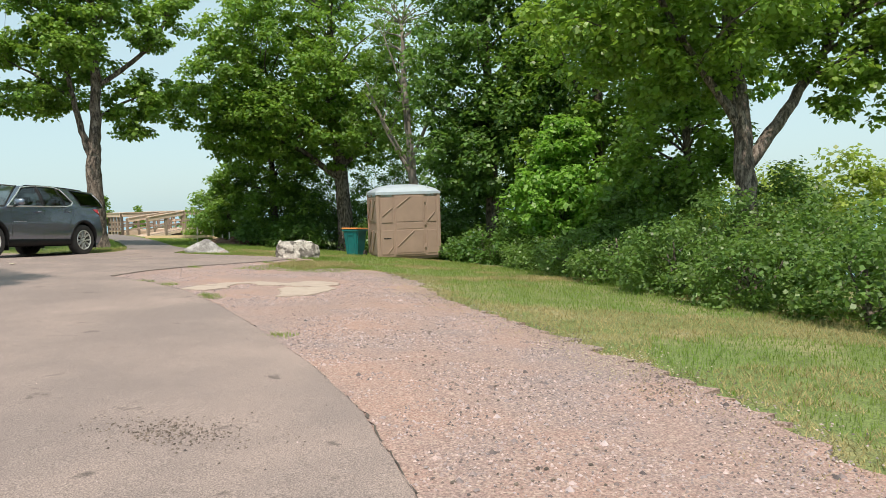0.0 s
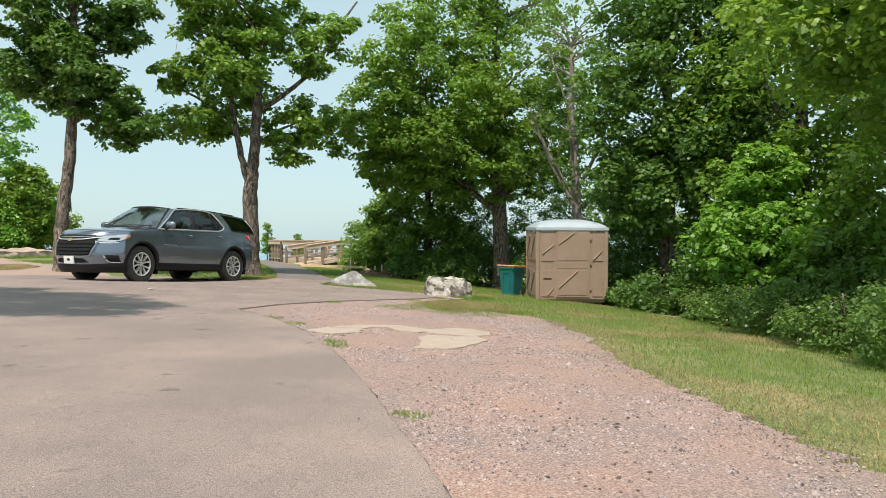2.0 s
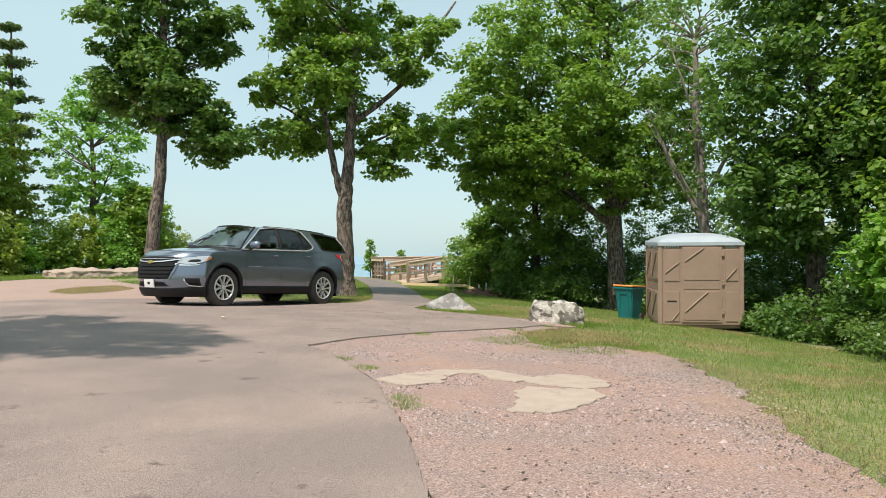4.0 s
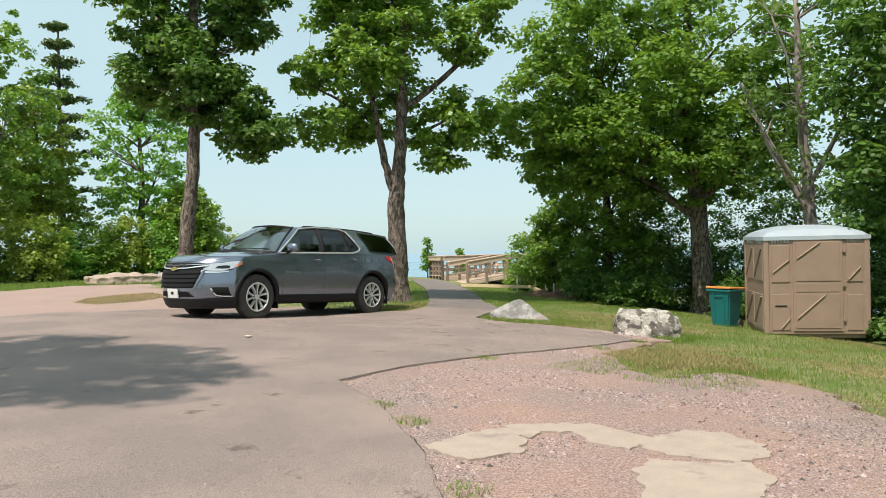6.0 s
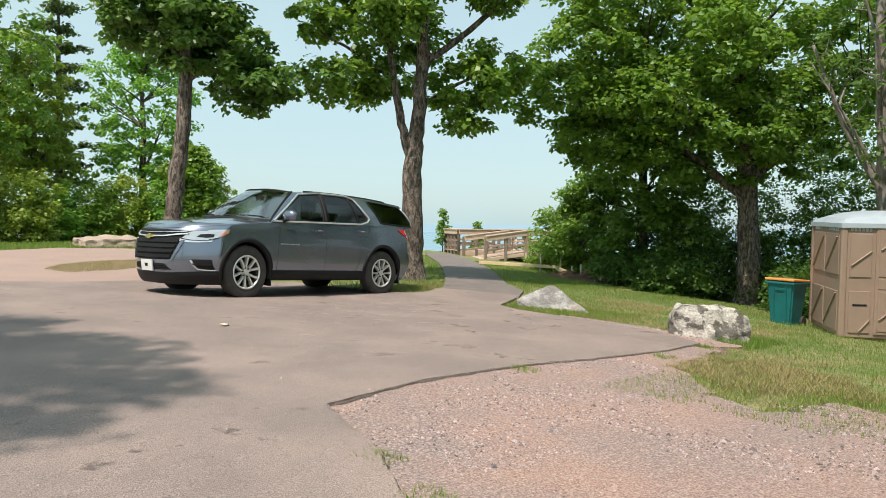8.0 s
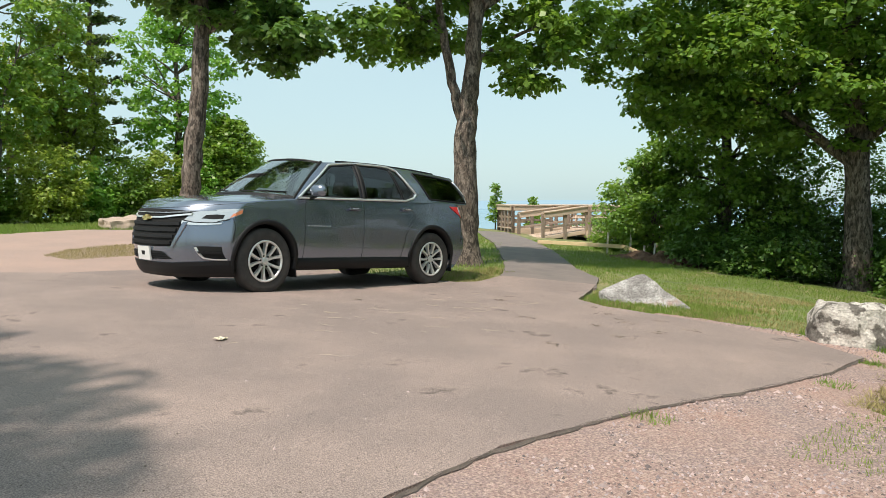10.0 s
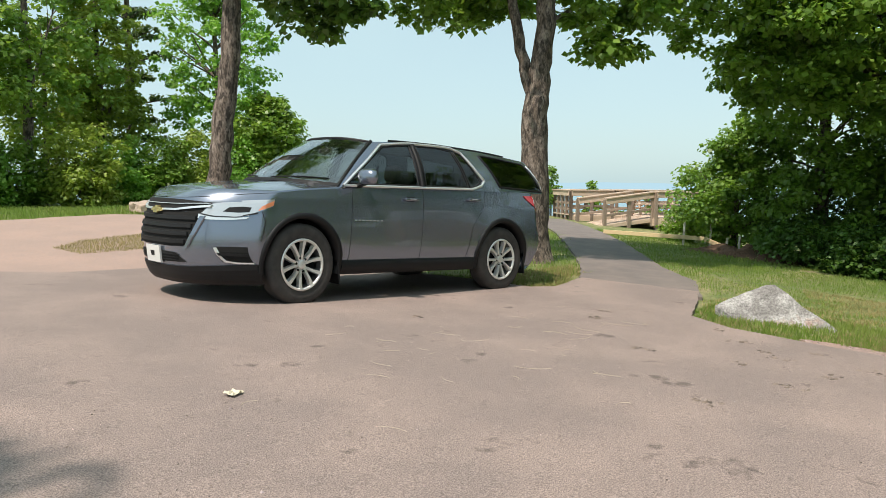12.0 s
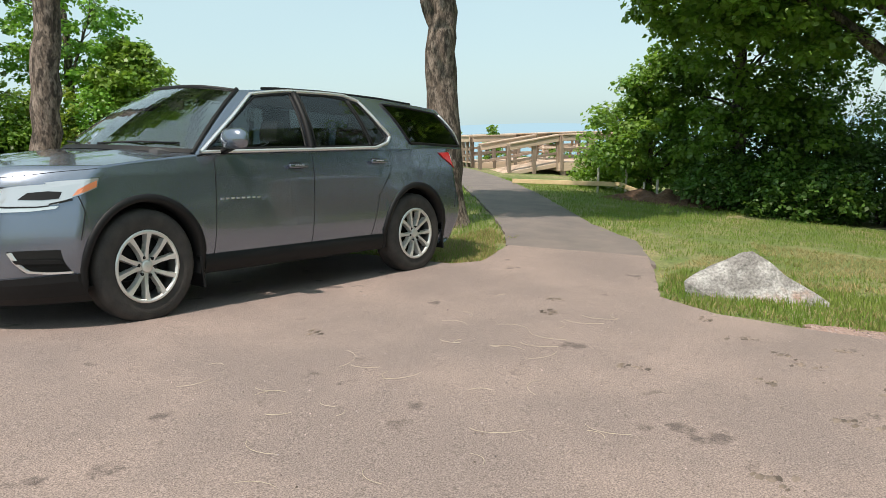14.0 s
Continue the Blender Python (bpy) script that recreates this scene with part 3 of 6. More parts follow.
def cabin(u, v, out=0.0):
    """A point of the cabin's skin: v runs from the belt to the roof's edge."""
    a, b = belt(u), eave(u)
    p = a.lerp(b, v)
    du = belt(min(3, u + 0.02)).lerp(eave(min(3, u + 0.02)), v) - belt(max(0, u - 0.02)).lerp(eave(max(0, u - 0.02)), v)
    nrm = du.cross(b - a).normalized()
    if nrm.dot(p - Vector((2.3, 0, 1.2))) < 0:
        nrm = -nrm
    return p + nrm * (0.035 * math.sin(v * math.pi) + out)


OPENINGS = {  # glass openings on the near flank, corners as (x, v)
    "front": ([(0.60, .07), (1.1, .06), (1.60, .06)], [(0.97, .55), (1.22, .86), (1.62, .93)]),
    "rear": ([(1.72, .06), (2.1, .06), (2.44, .07)], [(1.72, .93), (2.1, .93), (2.30, .89)]),
    "vent": ([(2.47, .07), (2.58, .10), (2.68, .20)], [(2.34, .88), (2.40, .86), (2.46, .83)]),
    "quarter": ([(3.05, .11), (3.5, .08), (3.95, .05)], [(2.82, .88), (3.2, .88), (3.74, .84)])}
us = [i / 40 for i in range(40)] + [1 + i / 200 for i in range(200)] + [2 + i / 16 for i in range(17)]
NVC = 28
rings = [[cabin(u, v / NVC) for v in range(NVC + 1)] for u in us]
cv, cf = grid_mesh(rings)
kept = []
outlines = [A + B[::-1] for A, B in OPENINGS.values()]
for k, f in enumerate(cf):
    j, i = divmod(k, NVC)
    um, vm = (us[j] + us[j + 1]) / 2, (i + .5) / NVC
    xm = belt(um).lerp(eave(um), vm).x
    if um < 0.86 and .05 < vm < .96:
        continue
    if um > 1.0 and any(inside(xm, vm, o) for o in outlines):
        continue
    kept.append(f)
cv = [tuple(p) for p in cv]
cv, cf = both(cv, kept)
us = [i / 14 for i in range(14)] + [1 + i / 40 for i in range(40)] + [2 + i / 10 for i in range(11)]
cabin_ob = mpart("cabin", mesh_from("cabin", cv, cf, PAINT, True), car)
roof_rows = []
for u in us:
    e = cabin(u, 1.0)
    roof_rows.append([(e.x, e.y * k / 8, e.z + 0.035 * (1 - (k / 8) ** 2) * math.sin(max(0.0, min(1.0, (e.x - 0.92) / 2.94)) * math.pi) ** 0.6) for k in range(-8, 9)])
rvv, rff = grid_mesh(roof_rows)
mpart("roof", mesh_from("roof", rvv, rff, PAINT, True), car)

# belt filler between flank and cabin
fil = []
for i in range(40):
    x = 0.55 + (4.02 - 0.55) * i / 39
    z = lerp_table(SHOULDER_Z, x)
    fo = flank(x, z)
    fil.append([(x, fo.y, z), (x, fo.y * 0.55, z + 0.004)])
fv, ff = both(*grid_mesh(fil))
mpart("belt_ledge", mesh_from("belt_ledge", fv, ff, PAINT, True), car)


def u_at(x, v):
    """The flank coordinate of the cabin at a given x."""
    lo, hi = 0.9, 2.6
    for _ in range(24):
        m = (lo + hi) / 2
        if belt(m).lerp(eave(m), v).x < x:
            lo = m
        else:
            hi = m
    return (lo + hi) / 2


def pane(name, bottom, top, material, label, out=0.006, parent=None):
    """A glass pane on the near flank, its corners as (x, v)."""
    A = [(u_at(x, v), v) for x, v in bottom]
    B = [(u_at(x, v), v) for x, v in top]
    vs, fs = ruled(A, B, cabin, out, 14, 6)
    ob = mpart(name, thick(vs, fs, material, name, 0.004, (0, 0.7, -0.1)), parent or car, label)
    far = [(v[0], -v[1], v[2]) for v in vs]
    ob.visible_shadow = False
    far_ob = mpart(name, thick(far, [tuple(reversed(f)) for f in fs], material, name, 0.004, (0, -0.7, -0.1)), parent or car, label)
    far_ob.visible_shadow = False
    return ob


pane("front_side_window", *OPENINGS["front"], DOORGLASS, "clear front side window")
pane("rear_side_window", *OPENINGS["rear"], GLASS, "dark tinted rear side window")
pane("rear_vent_window", *OPENINGS["vent"], GLASS, "dark tinted small rear door window")
pane("quarter_window", *OPENINGS["quarter"], GLASS, "dark privacy glass quarter window")
# windscreen
vs, fs = ruled([(0.0, .04), (.5, .04), (.86, .04)], [(0.0, .97), (.5, .97), (.86, .97)], cabin, 0.006, 18, 8)
vs, fs = both([tuple(v) for v in vs], fs)
screen = mpart("windscreen", thick(vs, fs, SHIELD, "windscreen", 0.005, (.6, 0, -.6)), car, "clear windscreen reflecting sky and trees")
screen.visible_shadow = False
vs, fs = ruled([(2.35, .1), (2.6, .1), (3.0, .1)], [(2.35, .92), (2.6, .92), (3.0, .92)], cabin, 0.006, 14, 6)
vs, fs = both([tuple(v) for v in vs], fs)
mpart("rear_window", mesh_from("rear_window", vs, fs, DARKGAP, True), car, "dark tinted rear window")


def strip(name, pts, radius, material, label="", mirror=True, sides=6):
    """A thin moulding along points."""
    v, f = tube(pts, [radius] * len(pts), sides)
    v = [tuple(p) for p in v]
    ob = mpart(name, mesh_from(name, v, f, material, True), car, label)
    if mirror:
        mpart(name, mesh_from(name, [(x, -y, z) for x, y, z in v], [tuple(reversed(q)) for q in f], material, True), car, label)
    return ob


def cab_line(pts, out=0.010, n=8):
    res = []
    for (x0, v0), (x1, v1) in zip(pts, pts[1:]):
        for i in range(n):
            x, v = x0 + (x1 - x0) * i / n, v0 + (v1 - v0) * i / n
            res.append(cabin(u_at(x, v), v, out))
    res.append(cabin(u_at(pts[-1][0], pts[-1][1]), pts[-1][1], out))
    return res


strip("window_trim", cab_line([(0.53, .02), (1.1, .02), (1.7, .02), (2.5, .03), (2.68, .11), (2.74, .22)], .014), 0.016, CHROME, "chrome strip under the side windows")
strip("window_trim", cab_line([(0.53, .02), (0.94, .55), (1.19, .90), (1.62, .97), (2.3, .97), (2.46, .88), (2.64, .42), (2.74, .22)], .016), 0.017, CHROME, "chrome strip over the side windows")
for outline in outlines:
    strip("window_seal", cab_line(outline + outline[:1], 0.004), 0.013, BLACK, "black rubber window seal")
strip("pillar_cover", cab_line([(1.66, .05), (1.67, .94)]), 0.032, BLACK, "black door pillar")
strip("screen_seal", [cabin(.86, v / 10, .004) for v in range(11)], 0.018, BLACK, "black windscreen seal")
strip("screen_seal", [cabin(.86 * k / 12, .965, .004) for k in range(13)], 0.018, BLACK, "black windscreen seal")
strip("roof_rail", [cabin(1 + i / 20, 1.0, 0.004) + Vector((0, 0.06, 0.012)) for i in range(2, 18)], 0.014, BLACK, "black roof rail")
strip("tail_pillar_trim", cab_line([(4.0, .06), (3.80, .82)]), 0.010, CHROME, "bright edge behind the quarter window")


def flank_line(pts, out=0.002, n=10):
    res = []
    for (x0, z0), (x1, z1) in zip(pts, pts[1:]):
        for i in range(n):
            res.append(flank(x0 + (x1 - x0) * i / n, z0 + (z1 - z0) * i / n, out))
    res.append(flank(*pts[-1], out))
    return res


# door gaps
for line in ([(0.58, 0.38), (0.60, 0.75), (0.62, 1.15)], [(1.62, 0.38), (1.65, 0.8), (1.67, 1.19)], [(2.40, 0.42), (2.50, 0.80), (2.68, 1.0), (2.74, 1.21)], [(0.58, 0.38), (1.4, 0.375), (2.40, 0.42)], [(3.72, .62), (3.76, .9), (3.84, 1.06)], [(-.50, .62), (-.46, .8), (-.5, .93)]):
    strip("door_gap", flank_line(line, -0.001), 0.0035, DARKGAP)

# black sill cladding and wheel-opening cladding
for sgn in (1, -1):
    rowsS = []
    for i in range(31):
        x = 0.50 + (2.57 - 0.50) * i / 30
        rowsS.append([flank(x, z, o) for z, o in ((0.275, -0.03), (0.285, 0.010), (0.36, 0.015), (0.425, 0.009), (0.432, -0.004))])
    v, f = grid_mesh(rowsS)
    v = [(p[0], p[1] * sgn, p[2]) for p in v]
    mpart("sill_cladding", mesh_from("sill_cladding", v, f if sgn > 0 else [tuple(reversed(q)) for q in f], BLACK, True), car, "black plastic sill cladding")
    for cx in (0.0, AXLE):
        rowsA = []
        for i in range(37):
            a = radians(-14 + 208 * i / 36)
            row = []
            for r, o in ((0.440, -0.10), (0.452, 0.008), (0.475, 0.014), (0.502, 0.010), (0.505, -0.006)):
                x, z = cx - r * math.cos(a), 0.40 + r * math.sin(a)
                row.append(flank(x, max(0.22, z), o))
            rowsA.append(row)
        v, f = grid_mesh(rowsA)
        v = [(p[0], p[1] * sgn, p[2]) for p in v]
        mpart("wheel_arch", mesh_from("wheel_arch", v, f if sgn > 0 else [tuple(reversed(q)) for q in f], BLACK, True), car, "black plastic wheel-arch moulding")
        bm = lathe_bm([(0.47, 0.0), (0.47, 0.30), (0.06, 0.30)], 28)
        bmesh.ops.translate(bm, verts=bm.verts, vec=(cx, -0.93 if sgn > 0 else 0.63, 0.40))
        for q in bm.verts:
            q.co.z = max(q.co.z, 0.30)
        part("arch_liner", bm, DARKGAP, car)

# interior
def seat(x, y, w, top):
    st = part("car_seat", box_bm((.5, w, .16), (x, y, .62), bevel=.05), SEAT, car, "dark cloth seat")
    part("backrest", box_bm((.16, w, top - .62), (x + .30, y, (top + .62) / 2), (0, 12, 0), .06), SEAT, st)
    for dy in ((0,) if w < .8 else (-.42, 0, .42)):
        part("headrest", box_bm((.10, .26, .19), (x + .42, y + dy, top + .12), (0, 8, 0), .04), SEAT, st)


seat(1.25, -.38, .52, 1.25)
seat(1.25, .38, .52, 1.25)
seat(2.2, 0, 1.3, 1.22)
seat(3.0, 0, 1.2, 1.22)
part("dashboard", box_bm((.45, 1.6, .22), (.42, 0, 1.08), (0, 10, 0), .06), SEAT, car, "dark dashboard")
bm = lathe_bm([(.19, -.012), (.20, 0), (.19, .012), (.18, 0), (.19, -.012)], 28, "Z")
for v in bm.verts:
    v.co = pose(.82, -.38, 1.12, 0, -65, 0) @ v.co
part("steering_wheel", bm, BLACK, car, "black steering wheel", True)
part("cabin_floor", box_bm((3.5, 1.5, .04), (2.0, 0, .52), bevel=.01), SEAT, car)
part("headliner", box_bm((2.3, 1.05, .02), (2.4, 0, 1.66), (0, 1.5, 0), .008), SEAT, car)
part("rear_view_mirror", box_bm((.03, .22, .07), (.92, 0, 1.58), bevel=.012), BLACK, car, "black interior mirror")

# underside
bm = box_bm((4.5, 1.45, 0.10), (1.6, 0, 0.30), bevel=0.03)
part("underbody", bm, DARKGAP, car)

# lower bumper, grille, lamps
def nose_patch(name, A, B, material, out, depth, label="", nu=16, nv=4, mirror=False, parent=None):
    vs, fs = ruled(A, B, nose, out, nu, nv)
    ob = mpart(name, thick([tuple(v) for v in vs], fs, material, name, depth, (1, 0, 0)), parent or car, label)
    if mirror:
        far = [(v[0], -v[1], v[2]) for v in vs]
        mpart(name, thick(far, [tuple(reversed(f)) for f in fs], material, name, depth, (1, 0, 0)), parent or car, label)
    return ob


nose_patch("chin", [(-.93, .20), (-.5, .19), (0, .19), (.5, .19), (.93, .20)], [(-.95, .40), (-.5, .36), (0, .35), (.5, .36), (.95, .40)], BLACK, 0.014, 0.03, "black plastic lower bumper", 40)
grille = nose_patch("grille", [(-.50, .55), (-.3, .54), (0, .54), (.3, .54), (.50, .55)], [(-.62, .84), (-.3, .90), (0, .91), (.3, .90), (.62, .84)], DARKGAP, 0.004, 0.01, "black grille opening", 30, 6)
nose_patch("grille_top", [(-.62, .84), (-.35, .895), (0, .905), (.35, .895), (.62, .84)], [(-.70, .965), (-.35, .985), (0, .988), (.35, .985), (.70, .965)], DARKGAP, 0.004, 0.01, "black upper grille opening", 30, 3)
for k in range(4):
    z = 0.575 + 0.075 * k
    w = 0.50 + 0.028 * k
    nose_patch("grille_bar", [(-w, z), (-.3, z - .006), (0, z - .008), (.3, z - .006), (w, z)], [(-w, z + .036), (-.3, z + .030), (0, z + .028), (.3, z + .030), (w, z + .036)], BLACK, 0.022, 0.025, "black grille bar", 24, 2, parent=grille)
nose_patch("grille_chrome", [(-.68, .925), (-.35, .880), (0, .872), (.35, .880), (.68, .925)], [(-.68, .945), (-.35, .898), (0, .890), (.35, .898), (.68, .945)], CHROME, 0.026, 0.03, "chrome bar across the grille", 30, 2)
nose_patch("grille_chrome", [(-.66, .955), (-.35, .940), (0, .937), (.35, .940), (.66, .955)], [(-.66, .961), (-.35, .946), (0, .943), (.35, .946), (.66, .961)], CHROME, 0.020, 0.02, "thin chrome upper grille bar", 30, 1)
nose_patch("grille_frame", [(.50, .535), (.57, .68), (.62, .84)], [(.53, .535), (.605, .68), (.66, .84)], PAINT, 0.020, 0.02, "body-coloured grille surround", 12, 2, mirror=True)
# emblem, a plain cross shape
nose_patch("emblem", [(-.105, .860), (.105, .860)], [(-.09, .897), (.09, .897)], GOLD, 0.045, 0.03, "gold front emblem", 4, 1)
nose_patch("emblem", [(-.045, .843), (.045, .843)], [(-.035, .914), (.035, .914)], GOLD, 0.047, 0.03, "gold front emblem", 4, 1)
# front plate with a dark mark, lower intake, fog-lamp pockets
plate = nose_patch("number_plate", [(-.155, .37), (.155, .37)], [(-.155, .53), (.155, .53)], PLATE, 0.035, 0.02, "white front plate", 6, 2)
nose_patch("plate_mark", [(-.035, .43), (.035, .43)], [(-.045, .478), (.045, .478)], DARKGAP, 0.038, 0.003, "dark mark on the plate", 4, 1, parent=plate)
nose_patch("lower_intake", [(-.50, .40), (0, .385), (.50, .40)], [(-.38, .485), (0, .49), (.38, .485)], DARKGAP, 0.006, 0.01, "dark lower air intake", 20, 3)
for k in range(3):
    z = .405 + .027 * k
    nose_patch("intake_bar", [(-.42, z), (.42, z)], [(-.42, z + .01), (.42, z + .01)], BLACK, 0.014, 0.01, "", 18, 1)


nose_patch("fog_pocket", [(.78, .42), (.85, .41), (.935, .415)], [(.74, .56), (.83, .565), (.93, .565)], DARKGAP, 0.004, 0.006, "dark fog-lamp pocket", 12, 3, mirror=True)
nose_patch("fog_bar", [(.77, .48), (.925, .475)], [(.76, .505), (.925, .50)], BLACK, 0.016, 0.015, "black bar in the fog-lamp pocket", 10, 1, mirror=True)
nose_patch("fog_trim", [(.74, .55), (.785, .42), (.86, .405), (.935, .405)], [(.755, .555), (.797, .432), (.86, .419), (.935, .419)], CHROME, 0.012, 0.012, "chrome edge of the fog-lamp pocket", 14, 1, mirror=True)


def lamp_surface(s, z, out):
    """Round the corner: s is the way along the nose and onto the fender."""
    if s < 0.93:
        return nose(s, z, out)
    p = flank(-0.66 + (s - 0.93), z)
    return p + Vector((-0.3 * out, -out, 0))


def lamp_patch(name, A, B, material, out, depth, label="", nu=18, nv=4):
    for sgn in (1, -1):
        vs, fs = ruled(A, B, lamp_surface, out, nu, nv)
        vs = [(v[0], v[1] * sgn, v[2]) for v in vs]
        mpart(name, thick(vs, fs if sgn > 0 else [tuple(reversed(f)) for f in fs], material, name, depth, (0.6, 0.5 * sgn, 0)), car, label)


lamp_patch("headlamp", [(.62, .865), (.72, .845), (.85, .845), (1.00, .875), (1.22, .955)], [(.68, .955), (.75, .972), (.86, .985), (1.02, 1.005), (1.24, 1.02)], LENS, 0.010, 0.02, "clear headlamp")
lamp_patch("lamp_core", [(.77, .888), (.86, .884), (.93, .896)], [(.80, .930), (.87, .940), (.93, .934)], BLACK, 0.013, 0.004, "dark lamp core", 8, 3)
lamp_patch("turn_signal", [(1.06, .905), (1.13, .930), (1.22, .962)], [(1.10, .950), (1.15, .975), (1.23, 1.005)], AMBER, 0.014, 0.006, "amber turn signal", 8, 2)
# chrome strip stands for the bright highlight on the body below the lens
lamp_patch("lamp_brow", [(.60, .818), (.70, .808), (.82, .812), (.91, .828)], [(.60, .858), (.72, .840), (.84, .840), (.92, .846)], CHROME, 0.010, 0.015, "chrome strip standing for the body's highlight under the headlamp", 14, 2)
lamp_patch("lamp_gap", [(.62, .853), (.72, .834), (.86, .836), (1.06, .882)], [(.62, .862), (.72, .843), (.86, .845), (1.06, .892)], DARKGAP, 0.012, 0.006, "", 14, 1)


# tail lamps
for sgn in (1, -1):
    vs, fs = ruled([(3.56, 1.14), (3.76, 1.03), (3.95, .98)], [(3.50, 1.19), (3.76, 1.195), (3.96, 1.195)], flank, 0.014, 12, 3)
    vs = [(v[0], v[1] * sgn, v[2]) for v in vs]
    mpart("tail_lamp", thick(vs, fs if sgn > 0 else [tuple(reversed(f)) for f in fs], RED, "tail_lamp", 0.03, (-.2, 0.6 * sgn, 0)), car, "red tail lamp")

# door handles, mirrors, letters as bars
for sgn in (1, -1):
    for hx, hz in ((1.46, 1.08), (2.50, 1.11)):
        p = flank(hx, hz)
        bm = box_bm((0.21, 0.026, 0.034), (hx, (p.y - 0.034) * sgn, hz), bevel=0.011, segments=3)
        handle = part("door_handle", bm, PAINT, car, "grey door handle with chrome lip", True)
        part("handle_lip", box_bm((0.11, 0.006, 0.005), (hx, (p.y - 0.048) * sgn, hz + .005), bevel=0.003), CHROME, handle, "chrome handle lip")
        # flat near-black plate stands for the shaded hollow behind the handle
        part("handle_cup", box_bm((0.12, 0.008, 0.06), (hx - 0.01, (p.y - 0.001) * sgn, hz - 0.004), bevel=0.003), DARKGAP, car)
    bm = bmesh.new()
    bmesh.ops.create_uvsphere(bm, u_segments=20, v_segments=12, radius=1, matrix=pose(0.72, -1.09 * sgn, 1.29) @ Matrix.Diagonal((0.09, 0.15, 0.10, 1)))
    for v in bm.verts:
        if v.co.x > 0.75:
            v.co.x = 0.75
        v.co.z = max(1.215, min(1.37, v.co.z))
    mir = part("wing_mirror", bm, PAINT, car, "grey wing mirror", True)
    part("mirror_foot", beam_bm((0.73, -0.90 * sgn, 1.19), (0.73, -1.06 * sgn, 1.235), 0.07, 0.035, 0.01), BLACK, mir, "black mirror foot")
    bm = box_bm((0.008, 0.20, 0.12), (0.754, -1.09 * sgn, 1.29), bevel=0.003)
    part("mirror_glass", bm, MIRROR, mir)
    for k in range(8):
        hx = 0.66 + 0.052 * k
        p = flank(hx, 0.84)
        part("letter_bar", box_bm((0.028, 0.006, 0.012), (hx, (p.y - 0.003) * sgn, 0.84)), CHROME, car)
    # mud flap
    part("mud_flap", box_bm((0.02, 0.22, 0.24), (0.47, -0.86 * sgn, 0.30), (0, -8, 0), 0.006), BLACK, car, "black mud flap")
    part("mud_flap", box_bm((0.02, 0.22, 0.2), (AXLE + 0.47, -0.86 * sgn, 0.30), (0, -8, 0), 0.006), BLACK, car, "black mud flap")
# wipers and shark of dark cowl
strip("wiper", [cabin(.15, .05, .02), cabin(.45, .09, .02), cabin(.7, .10, .02)], 0.008, BLACK, "black wiper", mirror=False)
strip("wiper", [Vector((p.x, -p.y, p.z)) for p in (cabin(.05, .05, .02), cabin(.35, .09, .02), cabin(.6, .10, .02))], 0.008, BLACK, "black wiper", mirror=False)
nose_v, nose_f = ruled([(0.0, .0), (.5, .0), (.86, .0)], [(0.0, .05), (.5, .05), (.86, .05)], cabin, 0.010, 16, 1)
nose_v, nose_f = both([tuple(v) for v in nose_v], nose_f)
mpart("cowl", mesh_from("cowl", nose_v, nose_f, BLACK, True), car, "black cowl below the windscreen")


# wheels
def wheel(cx, sgn):
    w = empty("wheel", Matrix(), "", "")
    w.parent = car
    w.matrix_basis = pose(cx, -0.86 * sgn, TYRE_R) @ Matrix.Diagonal((TALL, 1, 1, 1)) @ pose(0, 0, 0, 0, 17 if cx else 40, 0 if sgn > 0 else 180)
    prof = [(0.247, -.105), (0.30, -.118), (0.345, -.120), (0.372, -.108), (0.389, -.085), (0.392, -.04), (0.392, .04), (0.389, .085), (0.372, .108), (0.345, .12), (0.30, .118), (0.235, .105), (0.247, -.105)]
    tyre = part("tyre", lathe_bm(prof, 56), TYRE, w, "black worn tyre", True)
    rim = part("rim", lathe_bm([(0.252, -.110), (0.246, -.121), (0.230, -.119), (0.224, -.100)], 48), ALLOY, w, "silver alloy rim", True)
    part("barrel", lathe_bm([(0.224, -.100), (0.218, -.06), (0.21, .09), (0.25, .10)], 40), BARREL_SHADED, rim, "inner rim barrel, shade put into its dark colour", True)
    # near-black backing disc stands for the shade in the wheel well
    part("brake_disc", lathe_bm([(0.215, 0.02), (0.19, 0.0), (0.07, 0.0), (0.001, 0.0)], 32), DARKGAP, w, "black disc standing for the shade behind the spokes")
    for k in range(5):
        for off in (-0.21, 0.21):
            a = 2 * math.pi * k / 5 + off
            bm = bmesh.new()
            sec = []
            for r, half, d0, d1 in ((0.045, .022, -.094, -.05), (0.11, .0175, -.104, -.055), (0.17, .0185, -.112, -.06), (0.236, .026, -.118, -.06)):
                tilt = a + (off * 0.55) * ((r - 0.045) / 0.17) * 0.9
                c, s = math.cos(tilt), math.sin(tilt)
                sec.append([bm.verts.new((c * r - s * q * half, d, s * r + c * q * half)) for q, d in ((-1, d1), (-.7, d0), (.7, d0), (1, d1))])
            for A, B in zip(sec, sec[1:]):
                for i in range(4):
                    bm.faces.new((A[i], A[(i + 1) % 4], B[(i + 1) % 4], B[i]))
            bm.faces.new(sec[-1])
            part("spoke", bm, ALLOY, rim)
    part("hub_cap", lathe_bm([(0.044, -.06), (0.044, -.098), (0.034, -.104), (0.001, -.104)], 24), ALLOY, rim, "silver hub cap", True)
    for k in range(6):
        a = 2 * math.pi * (k + .5) / 6
        bm = lathe_bm([(0.012, -.06), (0.012, -.1), (0.008, -.106), (0.001, -.106)], 8)
        bmesh.ops.translate(bm, verts=bm.verts, vec=(0.066 * math.cos(a), 0, 0.066 * math.sin(a)))
        part("wheel_nut", bm, DARKGAP, rim)
    return w


